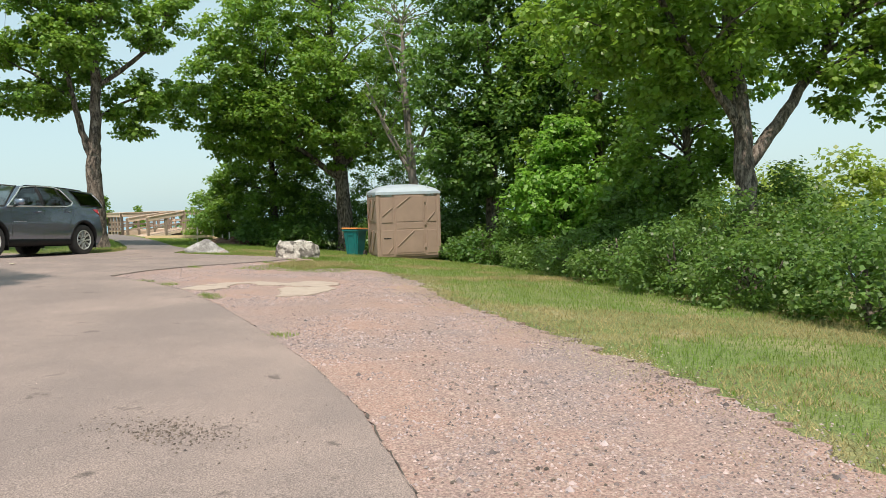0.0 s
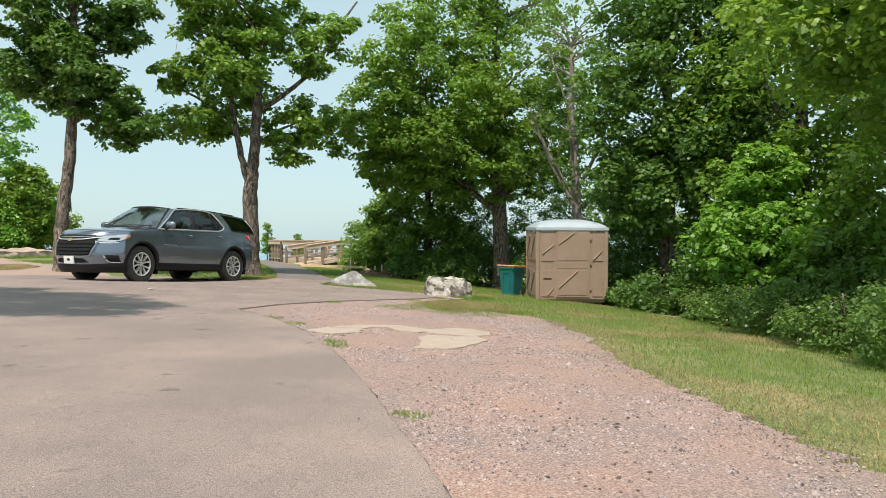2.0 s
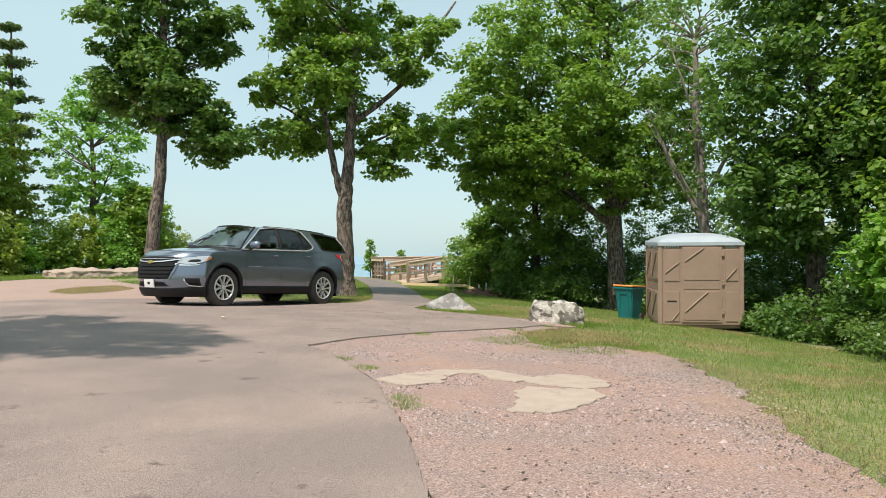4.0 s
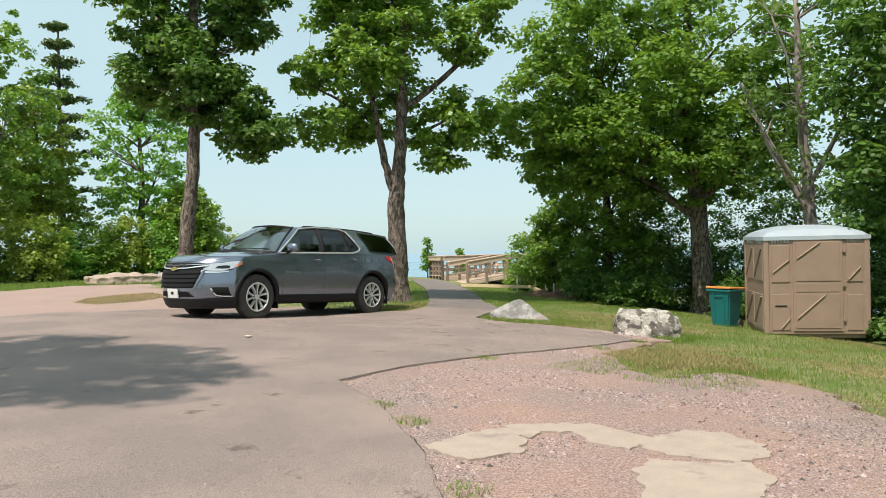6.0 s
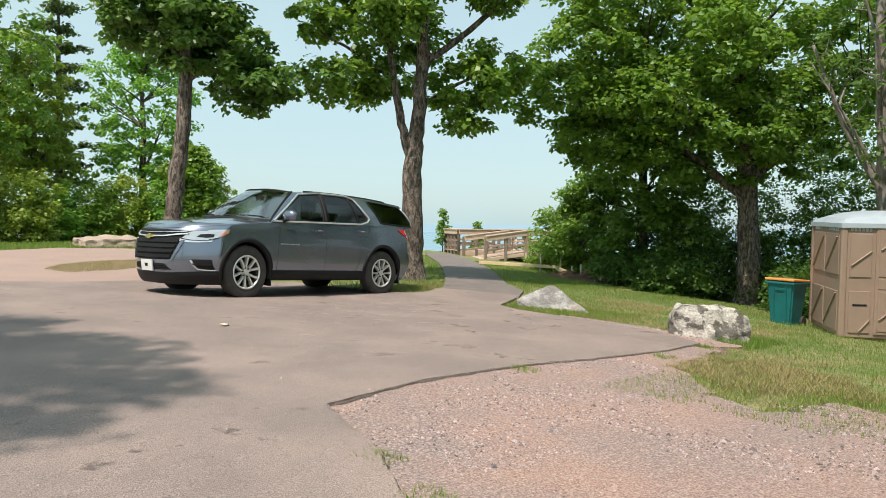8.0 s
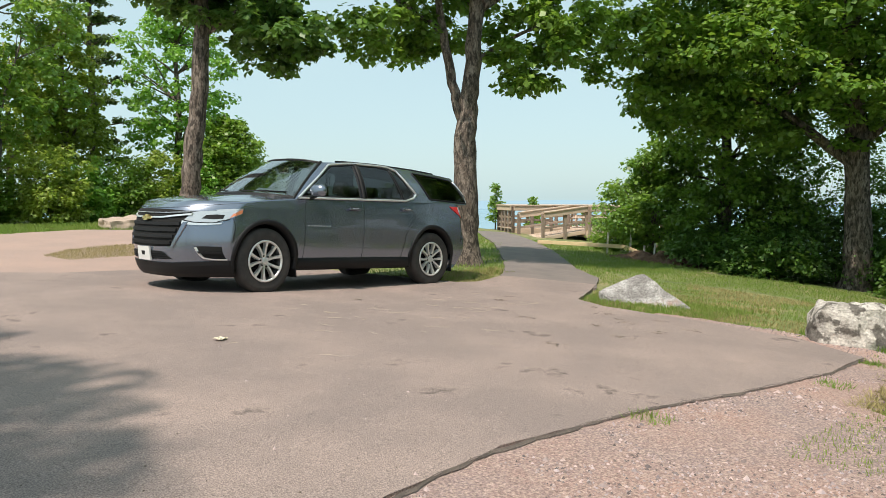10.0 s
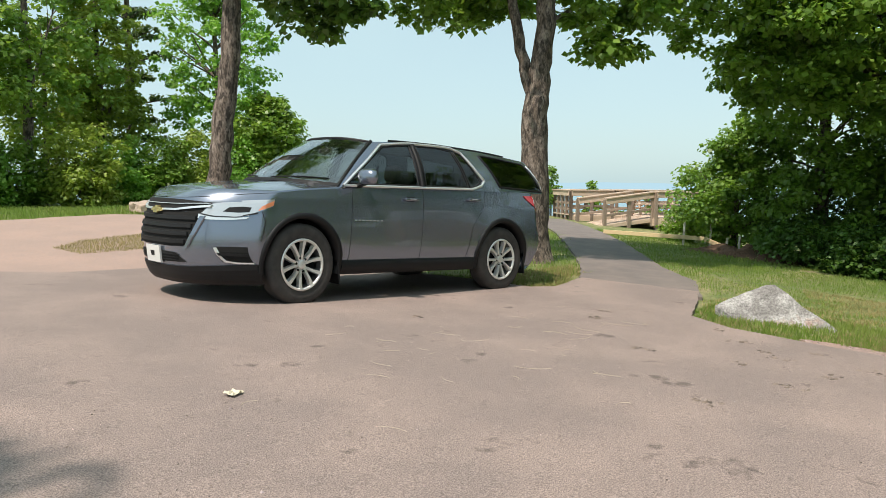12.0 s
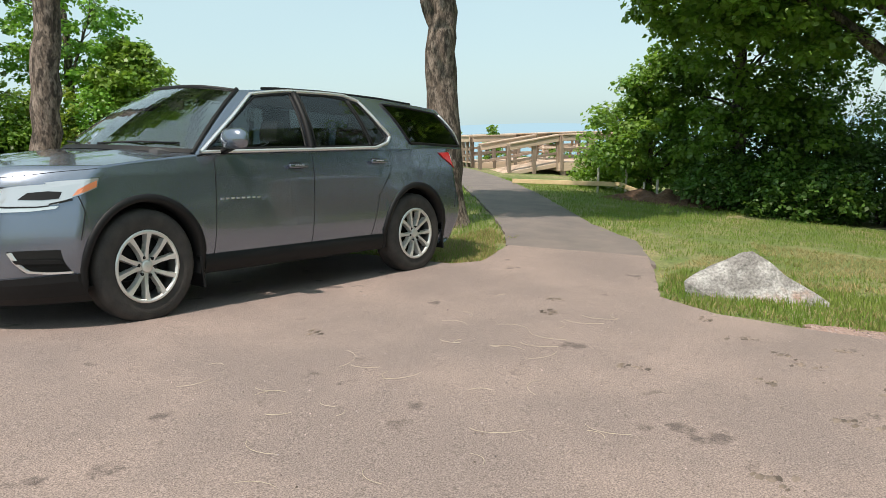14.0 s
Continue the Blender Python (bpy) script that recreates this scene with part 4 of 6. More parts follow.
for cx in (0.0, AXLE):
    for sgn in (1, -1):
        wheel(cx, sgn)

# ---------------------------------------------------------------- portable toilet
# Own axes: x along the front face, y into the cabin, z up; origin at the near bottom corner.
TW, TD, TH = 1.97, 1.9, 1.98
t_turn = math.degrees(math.atan2(-0.88, 0.47))
toilet = empty("portable_toilet", pose(7.42, -6.98, -0.715, 1.0, 0, t_turn), "tan plastic portable toilet with white domed roof", "toilet")
part("skid", box_bm((TW - .1, TD - .1, .10), (TW / 2, TD / 2, .0), bevel=.015), TAN_DARK, toilet, "dark base skid")


def wall_panel(name, w, recess, m, label=""):
    bm = box_bm((w, .04, TH), (w / 2, .02, TH / 2 + .04), bevel=.012)
    for v in bm.verts:
        v.co = m @ v.co
    return part(name, bm, TAN, toilet, label)


def raised(name, m, x0, z0, x1, z1, parent, depth=.022, bevel=.012, material=None):
    bm = box_bm((x1 - x0, depth, z1 - z0), ((x0 + x1) / 2, -depth / 2 + .003, (z0 + z1) / 2), bevel=min(bevel, depth * .45))
    for v in bm.verts:
        v.co = m @ v.co
    return part(name, bm, material or TAN, parent)


def rib(m, x0, z0, x1, z1, parent, w=.034, lift=.02):
    bm = beam_bm((x0, -.010, z0), (x1, -.010, z1), .034, w * .75, .008)
    for v in bm.verts:
        v.co = m @ v.co
    return part("rib", bm, TAN, parent)


FRONT = Matrix()
LEFTSIDE = Matrix.Translation((0, TD, 0)) @ pose(0, 0, 0, 0, 0, -90)
RIGHTSIDE = Matrix.Translation((TW, 0, 0)) @ pose(0, 0, 0, 0, 0, 90)
BACKSIDE = Matrix.Translation((TW, TD, 0)) @ pose(0, 0, 0, 0, 0, 180)
front = wall_panel("front_wall", TW, .02, FRONT)
left = wall_panel("side_wall", TD, .02, LEFTSIDE)
right = wall_panel("side_wall", TD, .02, RIGHTSIDE)
back = wall_panel("back_wall", TW, .02, BACKSIDE)
for cx, cy in ((.03, .03), (TW - .03, .03), (.03, TD - .03), (TW - .03, TD - .03)):
    part("corner_post", box_bm((.11, .11, TH + .03), (cx, cy, TH / 2 + .05), bevel=.03, segments=3), TAN, toilet, "rounded tan corner post")
# front: narrow panel, wide door, narrow panel
nl, nd = .52, 1.50
for x0, z0, x1, z1 in ((.13, .12, nl - .04, .86), (.13, 1.10, nl - .04, 1.86)):
    raised("panel", FRONT, x0, z0, x1, z1, front)
door = raised("door", FRONT, nl + .02, .10, nd - .02, 1.98, front, .03)
D2 = Matrix.Translation((0, -.027, 0))
for x0, z0, x1, z1 in ((nl + .07, .16, nd - .08, .86), (nl + .07, 1.12, nd - .08, 1.92), ):
    raised("door_panel", D2, x0, z0, x1, z1, door, .016)
raised("door_rail", D2, nl + .07, .90, nd - .08, 1.08, door, .012)
for x0, z0, x1, z1 in ((nd + .06, .12, TW - .12, .84), (nd + .06, 1.10, TW - .12, 1.86)):
    raised("panel", FRONT, x0, z0, x1, z1, front)
P2, D3 = Matrix.Translation((0, -.020, 0)), Matrix.Translation((0, -.040, 0))
rib(P2, .15, 1.30, nl - .05, 1.56, front)
rib(P2, .30, .15, nl - .05, .36, front)
rib(D3, nl + .09, 1.58, nl + .52, 1.90, door)
rib(D3, nl + .09, .36, nl + .62, .84, door)
rib(P2, nd + .08, 1.14, TW - .16, 1.40, front)
for m, w, wallp in ((LEFTSIDE, TD, left), (RIGHTSIDE, TD, right), (BACKSIDE, TW, back)):
    for x0, x1 in ((.14, w / 2 - .04), (w / 2 + .04, w - .14)):
        for z0, z1 in ((.12, .84), (1.12, 1.86)):
            raised("panel", m, x0, z0, x1, z1, wallp)
    mm = m @ Matrix.Translation((0, -.02, 0))
    rib(mm, .20, .20, w / 2 - .08, .80, wallp)
    rib(mm, .20, 1.18, w / 2 - .08, 1.80, wallp)
    rib(mm, w / 2 + .08, .20, w - .2, .80, wallp)
    rib(mm, w / 2 + .08, 1.18, w - .2, 1.80, wallp)
raised("handle_slot", Matrix.Translation((0, -.02, 0)), .19, .60, .42, .63, front, .012, .004, DARKGAP)
for m, x0, x1, wallp in ((FRONT, .12, nl - .04, front), (FRONT, nd + .06, TW - .14, front), (LEFTSIDE, .2, .7, left), (LEFTSIDE, 1.1, 1.7, left)):
    for k in range(6):
        xx = x0 + (x1 - x0) * k / 6
        raised("vent_slot", m, xx + .01, 1.90, xx + (x1 - x0) / 6 - .012, 1.985, wallp, .012, .004, ROOF_WHITE)
for k in range(3):
    raised("hinge", Matrix.Translation((0, -.03, 0)), nd - .03, .3 + .7 * k, nd + .03, .42 + .7 * k, front, .02, .006)
# domed roof with an overhanging lip
rr = []
for j in range(15):
    row = []
    for i in range(21):
        fx, fy = -1 + 2 * i / 20, -1 + 2 * j / 14
        z = TH + .06 + .20 * (max(0.0, 1 - abs(fx) ** 3.0)) ** .8 * (max(0.0, 1 - abs(fy) ** 2.6)) ** .6 + (.03 if abs(fy) < .98 and abs(fx) < .98 else 0)
        row.append((TW / 2 + fx * (TW / 2 + .035), TD / 2 + fy * (TD / 2 + .045), z))
    rr.append(row)
v, f = grid_mesh(rr)
n0 = len(v)
rim_i = [i for i in range(21)] + [j * 21 + 20 for j in range(1, 15)] + [14 * 21 + i for i in range(19, -1, -1)] + [j * 21 for j in range(13, 0, -1)]
v += [(v[i][0], v[i][1], TH - .02) for i in rim_i]
f += [(rim_i[k], n0 + k, n0 + (k + 1) % len(rim_i), rim_i[(k + 1) % len(rim_i)]) for k in range(len(rim_i))]
f.append(tuple(n0 + k for k in range(len(rim_i))))
roof = mpart("roof", mesh_from("roof", v, f, ROOF_WHITE, False), toilet, "white translucent domed roof")
for k in range(4):
    yy = .35 + k * .4
    bm = beam_bm((.25, yy, TH + .24), (TW - .25, yy, TH + .24), .05, .03, .01)
    for q in bm.verts:
        q.co.z -= .13 * abs((q.co.x - TW / 2) / (TW / 2)) ** 2
    part("roof_rib", bm, ROOF_WHITE, roof)

# ---------------------------------------------------------------- wheeled bin
bin_ob = empty("wheeled_bin", pose(8.76, -5.72, -0.765, -1, 1, -100) @ Matrix.Diagonal((.84, .84, .97, 1)), "teal plastic wheeled bin with orange lid", "bin")
bm = bmesh.new()
lo = [(-.24, -.27), (.24, -.27), (.24, .25), (-.24, .25)]
hi = [(-.32, -.40), (.32, -.40), (.32, .34), (-.32, .34)]
A = [bm.verts.new((x, y, .05)) for x, y in lo]
B = [bm.verts.new((x, y, .94)) for x, y in hi]
for k in range(4):
    bm.faces.new((A[k], A[(k + 1) % 4], B[(k + 1) % 4], B[k]))
bm.faces.new(A)
bm.faces.new(B)
bmesh.ops.bevel(bm, geom=bm.edges[:], offset=.035, segments=3, affect="EDGES")
tub = part("tub", bm, TEAL, bin_ob)
part("rim", box_bm((.70, .82, .05), (0, -.03, .93), bevel=.018), TEAL, bin_ob)
part("front_badge", box_bm((.22, .012, .05), (0, -.40, .80), (8, 0, 0), .004), TEAL, tub)
bm = box_bm((.70, .86, .05), (0, -.02, .985), (-2, 0, 0), .02, 3)
for v in bm.verts:
    v.co.z += .05 * (1 - (v.co.x / .35) ** 2) * (1 - ((v.co.y + .02) / .43) ** 2)
part("lid", bm, ORANGE, bin_ob, "orange domed lid", True)
part("handle", beam_bm((-.25, .42, .96), (.25, .42, .96), .03, .03, .01), TEAL, bin_ob)
for sx in (-.28, .28):
    bm = lathe_bm([(0.001, -.03), (.12, -.03), (.125, 0), (.12, .03), (.001, .03)], 20)
    for v in bm.verts:
        v.co = pose(sx, .27, .125, 0, 0, 90) @ v.co
    part("wheel", bm, TYRE, bin_ob, "black bin wheel")
for sx in (-.14, .14):
    part("rib", beam_bm((sx, -.285, .15), (sx, -.395, .86), .03, .03, .01), TEAL, tub)


# ---------------------------------------------------------------- boulders and slabs
def boulder(name, m, shape, material, label, seed, rough=.10, cuts=4, soft=.12):
    """A rock from a faceted block, bent by noise."""
    bm = bmesh.new()
    for p in shape:
        bm.verts.new(p)
    bmesh.ops.convex_hull(bm, input=bm.verts)
    bmesh.ops.triangulate(bm, faces=bm.faces)
    for _ in range(cuts):
        bmesh.ops.subdivide_edges(bm, edges=bm.edges[:], cuts=1, use_grid_fill=True, smooth=soft)
        bmesh.ops.triangulate(bm, faces=bm.faces)
        if len(bm.verts) > 2500:
            break
    bm.normal_update()
    for v in bm.verts:
        q = v.co * 3.1 + Vector((seed, 0, 0))
        d = noise.noise(q) * rough + noise.noise(q * 2.7) * rough * .5 + abs(noise.noise(q * 1.3)) * -rough * .5
        v.co += v.normal * d
    me = bpy.data.meshes.new(name)
    bm.to_mesh(me)
    bm.free()
    me.materials.append(material)
    ob = new(name, me)
    ob.matrix_world = m
    return tagged(ob, label, "rock")


yaw_r = -52
boulder("boulder", pose(3.62, -6.05, -.36, 0, 4, yaw_r), [(-.53, -.22, -.1), (.55, -.26, -.1), (.5, .3, -.1), (-.5, .3, -.1), (-.55, -.2, .32), (-.42, -.1, .46), (.36, -.16, .43), (.56, -.1, .30), (.57, -.2, .1), (.4, .26, .36), (-.42, .26, .42), (-.6, 0, .15)], ROCK, "whitish blocky boulder, dark blotches painted for its shaded hollows", 3, .06)
boulder("boulder", pose(4.12, -3.12, -.30, 0, 0, -61) @ Matrix.Diagonal((.92, .92, .92, 1)), [(-.60, -.12, -.1), (.72, -.22, -.12), (.66, .22, -.1), (-.45, .42, -.1), (-.64, -.10, .22), (-.34, -.26, .05), (-.10, .06, .48), (.04, .08, .49), (.02, .30, .40), (.70, -.16, .02), (-.48, .28, .22), (.36, .06, .22)], GREYROCK, "grey pointed boulder with pale streaks in the grass", 7, .022, 4, .0)
for k, (x, y, l, w, h, tn) in enumerate(((5.3, 14.2, 2.6, 1.4, .20, -10), (7.6, 14.6, 2.2, 1.4, .18, 15))):
    boulder("sandstone_slab", pose(x, y, gz(x, y) + .02, 0, 0, tn), [(sx * l / 2, sy * w / 2, z) for sx in (-1, 1) for sy in (-1, 1) for z in (-.15, h * (.8 if sx > 0 else 1))], SLAB, "flat layered sandstone slab at the grass edge", 20 + k, .09)

# ---------------------------------------------------------------- timber deck
def board(parent, a, b, w, h, material=WOOD, name="board"):
    return part(name, beam_bm(a, b, w, h, .008), material, parent)


dk = pose(18.6, 8.9, gz(18.6, 8.9) - 0.05, 0, 0, -32.0)
deck = empty("wooden_deck", dk, "weathered timber lookout deck with ramp and railings", "deck")
# own axes: x up the ramp, y away from the footpath
for k in range(15):
    board(deck, (-.45 + k * .145, 0, .03 + k * .019), (-.45 + k * .145, 1.5, .03 + k * .019), .138, .04, WOOD, "plank")
for k in range(22):
    board(deck, (1.72 + k * .145, -.2, .32), (1.72 + k * .145, 4.2, .32), .138, .04, WOOD, "plank")
for k in range(15):
    board(deck, (-.5 + k * .145, 2.4, .31), (-.5 + k * .145, 4.2, .31), .138, .04, WOOD, "plank")
for y in (-.2, 4.2):
    board(deck, (1.65, y, .17), (4.9, y, .17), .05, .26, WOOD, "joist")
for x in (1.64, 4.92):
    board(deck, (x, -.2, .17), (x, 4.2, .17), .05, .26, WOOD, "joist")
for y in (-.03, 1.53):
    board(deck, (-.45, y, -.02), (1.65, y, .24), .05, .14, WOOD, "joist")
board(deck, (-.5, 2.38, .17), (1.65, 2.38, .17), .05, .26, WOOD, "joist")
for x in (1.8, 3.3, 4.8):
    for y in (-.14, 4.1):
        part("pier", box_bm((.15, .15, 1.2), (x, y, -.45), bevel=.01), POSTWOOD, deck)


def railing(parent, pts, h=0.95, posts=3, slats=0):
    for (x0, y0, z0), (x1, y1, z1) in zip(pts, pts[1:]):
        for k in range(posts):
            f = k / (posts - 1)
            x, y, z = x0 + (x1 - x0) * f, y0 + (y1 - y0) * f, z0 + (z1 - z0) * f
            part("post", box_bm((.12, .12, h + .25), (x, y, z + h / 2 - .16), bevel=.012), POSTWOOD, parent)
        n = Vector((y1 - y0, x0 - x1, 0)).normalized() * .085
        board(parent, (x0, y0, z0 + h), (x1, y1, z1 + h), .28, .05, WOOD, "cap_rail")
        board(parent, (x0 + n.x, y0 + n.y, z0 + h - .12), (x1 + n.x, y1 + n.y, z1 + h - .12), .04, .19, WOOD, "top_rail")
        for f in ((.22, .48) if posts > 3 else (.36,)):
            board(parent, (x0, y0, z0 + h * f), (x1, y1, z1 + h * f), .04, .09, POSTWOOD, "rail")
        for k in range(slats):
            f = (k + .5) / slats
            x, y, z = x0 + (x1 - x0) * f, y0 + (y1 - y0) * f, z0 + (z1 - z0) * f
            part("baluster", box_bm((.045, .045, h - .1), (x, y, z + h / 2), bevel=.004), POSTWOOD, parent)


railing(deck, [(-.15, -.02, .06), (1.66, -.08, .31)])
railing(deck, [(-.55, 1.55, .03), (1.6, 1.55, .30)])
railing(deck, [(1.72, -.2, .32), (4.9, -.2, .32)], posts=4)
railing(deck, [(4.9, -.2, .32), (4.9, 4.2, .32), (-.5, 4.2, .31), (-.5, 2.4, .31)], posts=5)
railing(deck, [(-.5, 2.4, .31), (1.2, 2.4, .31)])
# bench on the deck
bench = empty("picnic_bench", dk @ Matrix.Translation((2.75, 2.0, .34)) @ pose(0, 0, 0, 0, 0, 80), "weathered wooden picnic table on the deck", "table")
for k in range(4):
    board(bench, (-.3 + k * .19, -.9, .74), (-.3 + k * .19, .9, .74), .17, .04, WOOD, "tabletop_board")
for sx in (-.62, .62):
    board(bench, (sx, -.9, .43), (sx, .9, .43), .24, .04, WOOD, "seat_board")
for sy in (-.65, .65):
    board(bench, (-.68, sy, .40), (.68, sy, .40), .04, .1, WOOD, "brace")
    board(bench, (-.55, sy, 0), (-.15, sy, .72), .09, .05, WOOD, "leg")
    board(bench, (.55, sy, 0), (.15, sy, .72), .09, .05, WOOD, "leg")

# ---------------------------------------------------------------- board barrier, stakes, mulch, litter
bar = empty("board_barrier", pose(0, 0, 0), "new lumber boards nailed to stakes along the bank", "barrier")
p0, p1, p2 = (13.9, 5.85, gz(13.9, 5.85) + .10), (14.25, 2.97, gz(14.25, 2.97) + .26), (14.0, 2.05, gz(14.0, 2.05) + .07)
part("board", beam_bm(p0, p1, .04, .11), NEWWOOD, bar)
part("board", beam_bm(p1, p2, .04, .11), NEWWOOD, bar)
for q, h in (((14.2, 3.55), .60), ((14.3, 2.85), .62), ((14.1, 2.3), .32), ((14.05, 1.95), .42)):
    part("stake", box_bm((.05, .05, h + .2), (q[0] + .05, q[1], gz(*q) + h / 2 - .05), (1.5, 2, 10), .006), STAKE, bar, "pale wooden stake")
mv, mf = [], []
for i in range(31):
    for j in range(31):
        fx, fy = -1 + i / 15, -1 + j / 15
        x, y = 13.75 + fx * .75 + fy * .1, 1.55 + fy * 1.5
        hgt = .24 * max(0, 1 - fx * fx) * max(0, 1 - fy * fy) * (1 + .8 * noise.noise(Vector((x * 3, y * 3, 0))))
        mv.append((x, y, gz(x, y) - .03 + hgt + .03 * noise.noise(Vector((x * 9, y * 9, 1)))))
mf = [(i * 31 + j, (i + 1) * 31 + j, (i + 1) * 31 + j + 1, i * 31 + j + 1) for i in range(30) for j in range(30)]
tagged(new("mulch_heap", mesh_from("mulch_heap", mv, mf, MULCH)), "heap of dark brown soil and bark behind the boards", "heap", kind="stuff")
bm = bmesh.new()
bmesh.ops.create_grid(bm, x_segments=6, y_segments=5, size=.5)
for v in bm.verts:
    v.co = Vector((v.co.x * .11, v.co.y * .07, .014 + .022 * noise.noise(Vector((v.co.x * 4, v.co.y * 4, 7)))))
bmesh.ops.solidify(bm, geom=bm.faces[:], thickness=.004)
me = bpy.data.meshes.new("crumpled_paper")
bm.to_mesh(me)
bm.free()
me.materials.append(PAPER)
lit = new("crumpled_paper", me)
lit.matrix_world = pose(-2.2, -2.66, gz(-2.2, -2.66) + .033, 4, 3, 25)
tagged(lit, "crumpled beige paper scrap lying on the asphalt", "litter")
# ---------------------------------------------------------------- trees and shrubs
def leaves(rng, centres, radii, per, size, flat=0.5, up=1.0):
    """Folded leaves scattered through flattened clumps."""
    c = np.repeat(np.asarray(centres), per, axis=0)
    r = np.repeat(np.asarray(radii), per)
    n = len(c)
    d = rng.normal(size=(n, 3))
    d /= np.linalg.norm(d, axis=1)[:, None]
    rad = r * rng.uniform(0.1, 1.0, n) ** 0.55
    off = d * rad[:, None]
    off[:, 2] *= flat
    off[:, 2] -= 0.25 * (off[:, 0] ** 2 + off[:, 1] ** 2) / np.maximum(r, 0.1)
    p = c + off
    nrm = d * 0.55 + rng.normal(size=(n, 3)) * 0.42
    nrm[:, 2] += up
    nrm /= np.linalg.norm(nrm, axis=1)[:, None]
    t = rng.normal(size=(n, 3))
    t[:, 2] -= 0.45
    t -= nrm * np.sum(t * nrm, axis=1)[:, None]
    t /= np.linalg.norm(t, axis=1)[:, None]
    s = np.cross(nrm, t)
    L = size * rng.uniform(0.6, 1.25, n)[:, None]
    w = L * 0.46
    mid = p + t * L * 0.42 + nrm * L * 0.10
    return np.stack([p, mid + s * w, p + t * L, mid - s * w], axis=1)


def blobs(rng, env):
    """Clump centres and sizes within ellipsoids (x, y, z, rx, ry, rz, number, clump size)."""
    cs, rs = [], []
    for x, y, z, rx, ry, rz, n, size in env:
        n = int(n * 1.45)
        d = rng.normal(size=(n, 3))
        d /= np.linalg.norm(d, axis=1)[:, None]
        d *= (rng.uniform(0.12, 1.0, n) ** 0.42)[:, None]
        cs.append(np.array([x, y, z]) + d * np.array([rx, ry, rz]))
        rs.append(0.74 * size * rng.uniform(0.5, 1.35, n))
    return np.concatenate(cs), np.concatenate(rs)


def spread(lobes):
    """Crown lobes given as (to the left, away, height, radius, half height, clumps, clump size), seen along the lot."""
    return [(-.66 * l + .75 * a, .75 * l + .66 * a, z, r * 1.18, r * 1.18, h * 1.5, n, size) for l, a, z, r, h, n, size in lobes]


def tree(name, x, y, stems, env, leaf, per, size, bark, label, category="tree", seed=1, twigs=40, flat=0.55, group="", sink=0.12, up=0.75):
    """A tree: stems are lists of (x, y, z, radius) from the ground up; the crown is made of clumps of leaves."""
    rng = np.random.default_rng(seed)
    rnd = random.Random(seed)
    root = empty(name, pose(x, y, land(x, y) - sink), label, category, group)
    cs, rs = blobs(rng, env)
    vs, fs = [], []
    nodes = []
    for stem in stems:
        pts, rad = [], []
        for (a, b) in zip(stem, stem[1:]):
            for i in range(5):
                f = i / 5
                wob = 0.25 * min(a[3], 0.12)
                pts.append([a[k] + (b[k] - a[k]) * f + rnd.uniform(-wob, wob) * (i > 0) for k in range(3)])
                rad.append((a[3] + (b[3] - a[3]) * f) * rnd.uniform(0.94, 1.06))
        pts.append(stem[-1][:3])
        rad.append(stem[-1][3])
        if stem is stems[0]:
            rad[0] *= 1.35
            rad[1] *= 1.1
        v, f = tube(pts, rad, 12 if stem is stems[0] else 8, len(vs))
        vs += v
        fs += f
        nodes += [(Vector(p), r) for p, r in zip(pts, rad)]
    order = list(range(len(cs)))
    rnd.shuffle(order)
    low = float(np.percentile(cs[:, 2], 30)) if len(cs) > 60 else -1.0
    for k in order[:twigs]:
        c = Vector(cs[k])
        near = [q for q in nodes if q[0].z < c.z + 0.1 and q[0].z > c.z * 0.25] or nodes
        p0, r0 = min(near, key=lambda q: (q[0] - c).length + 1.6 * max(0.0, q[0].z - c.z + 0.45 * math.hypot(q[0].x - c.x, q[0].y - c.y)))
        if c.z < p0.z + 0.1 or c.z < low:
            continue
        midp = p0.lerp(c, 0.5) + Vector((rnd.uniform(-.15, .15), rnd.uniform(-.15, .15), rnd.uniform(-0.1, 0.2)))
        r1 = min(r0 * 0.55, 0.02 + 0.012 * (c - p0).length)
        v, f = tube([p0, p0.lerp(midp, 0.5) + Vector((0, 0, 0.04)), midp, midp.lerp(c, 0.6), c], [r1, r1 * 0.85, r1 * 0.65, r1 * 0.4, 0.006], 5, len(vs))
        vs += v
        fs += f
    mpart("trunk", mesh_from("trunk", vs, fs, bark, True), root)
    if per:
        mpart("crown", quads_mesh("crown", leaves(rng, cs, rs, int(per * 0.68), size * 0.83, flat, up), leaf), root)
    return root


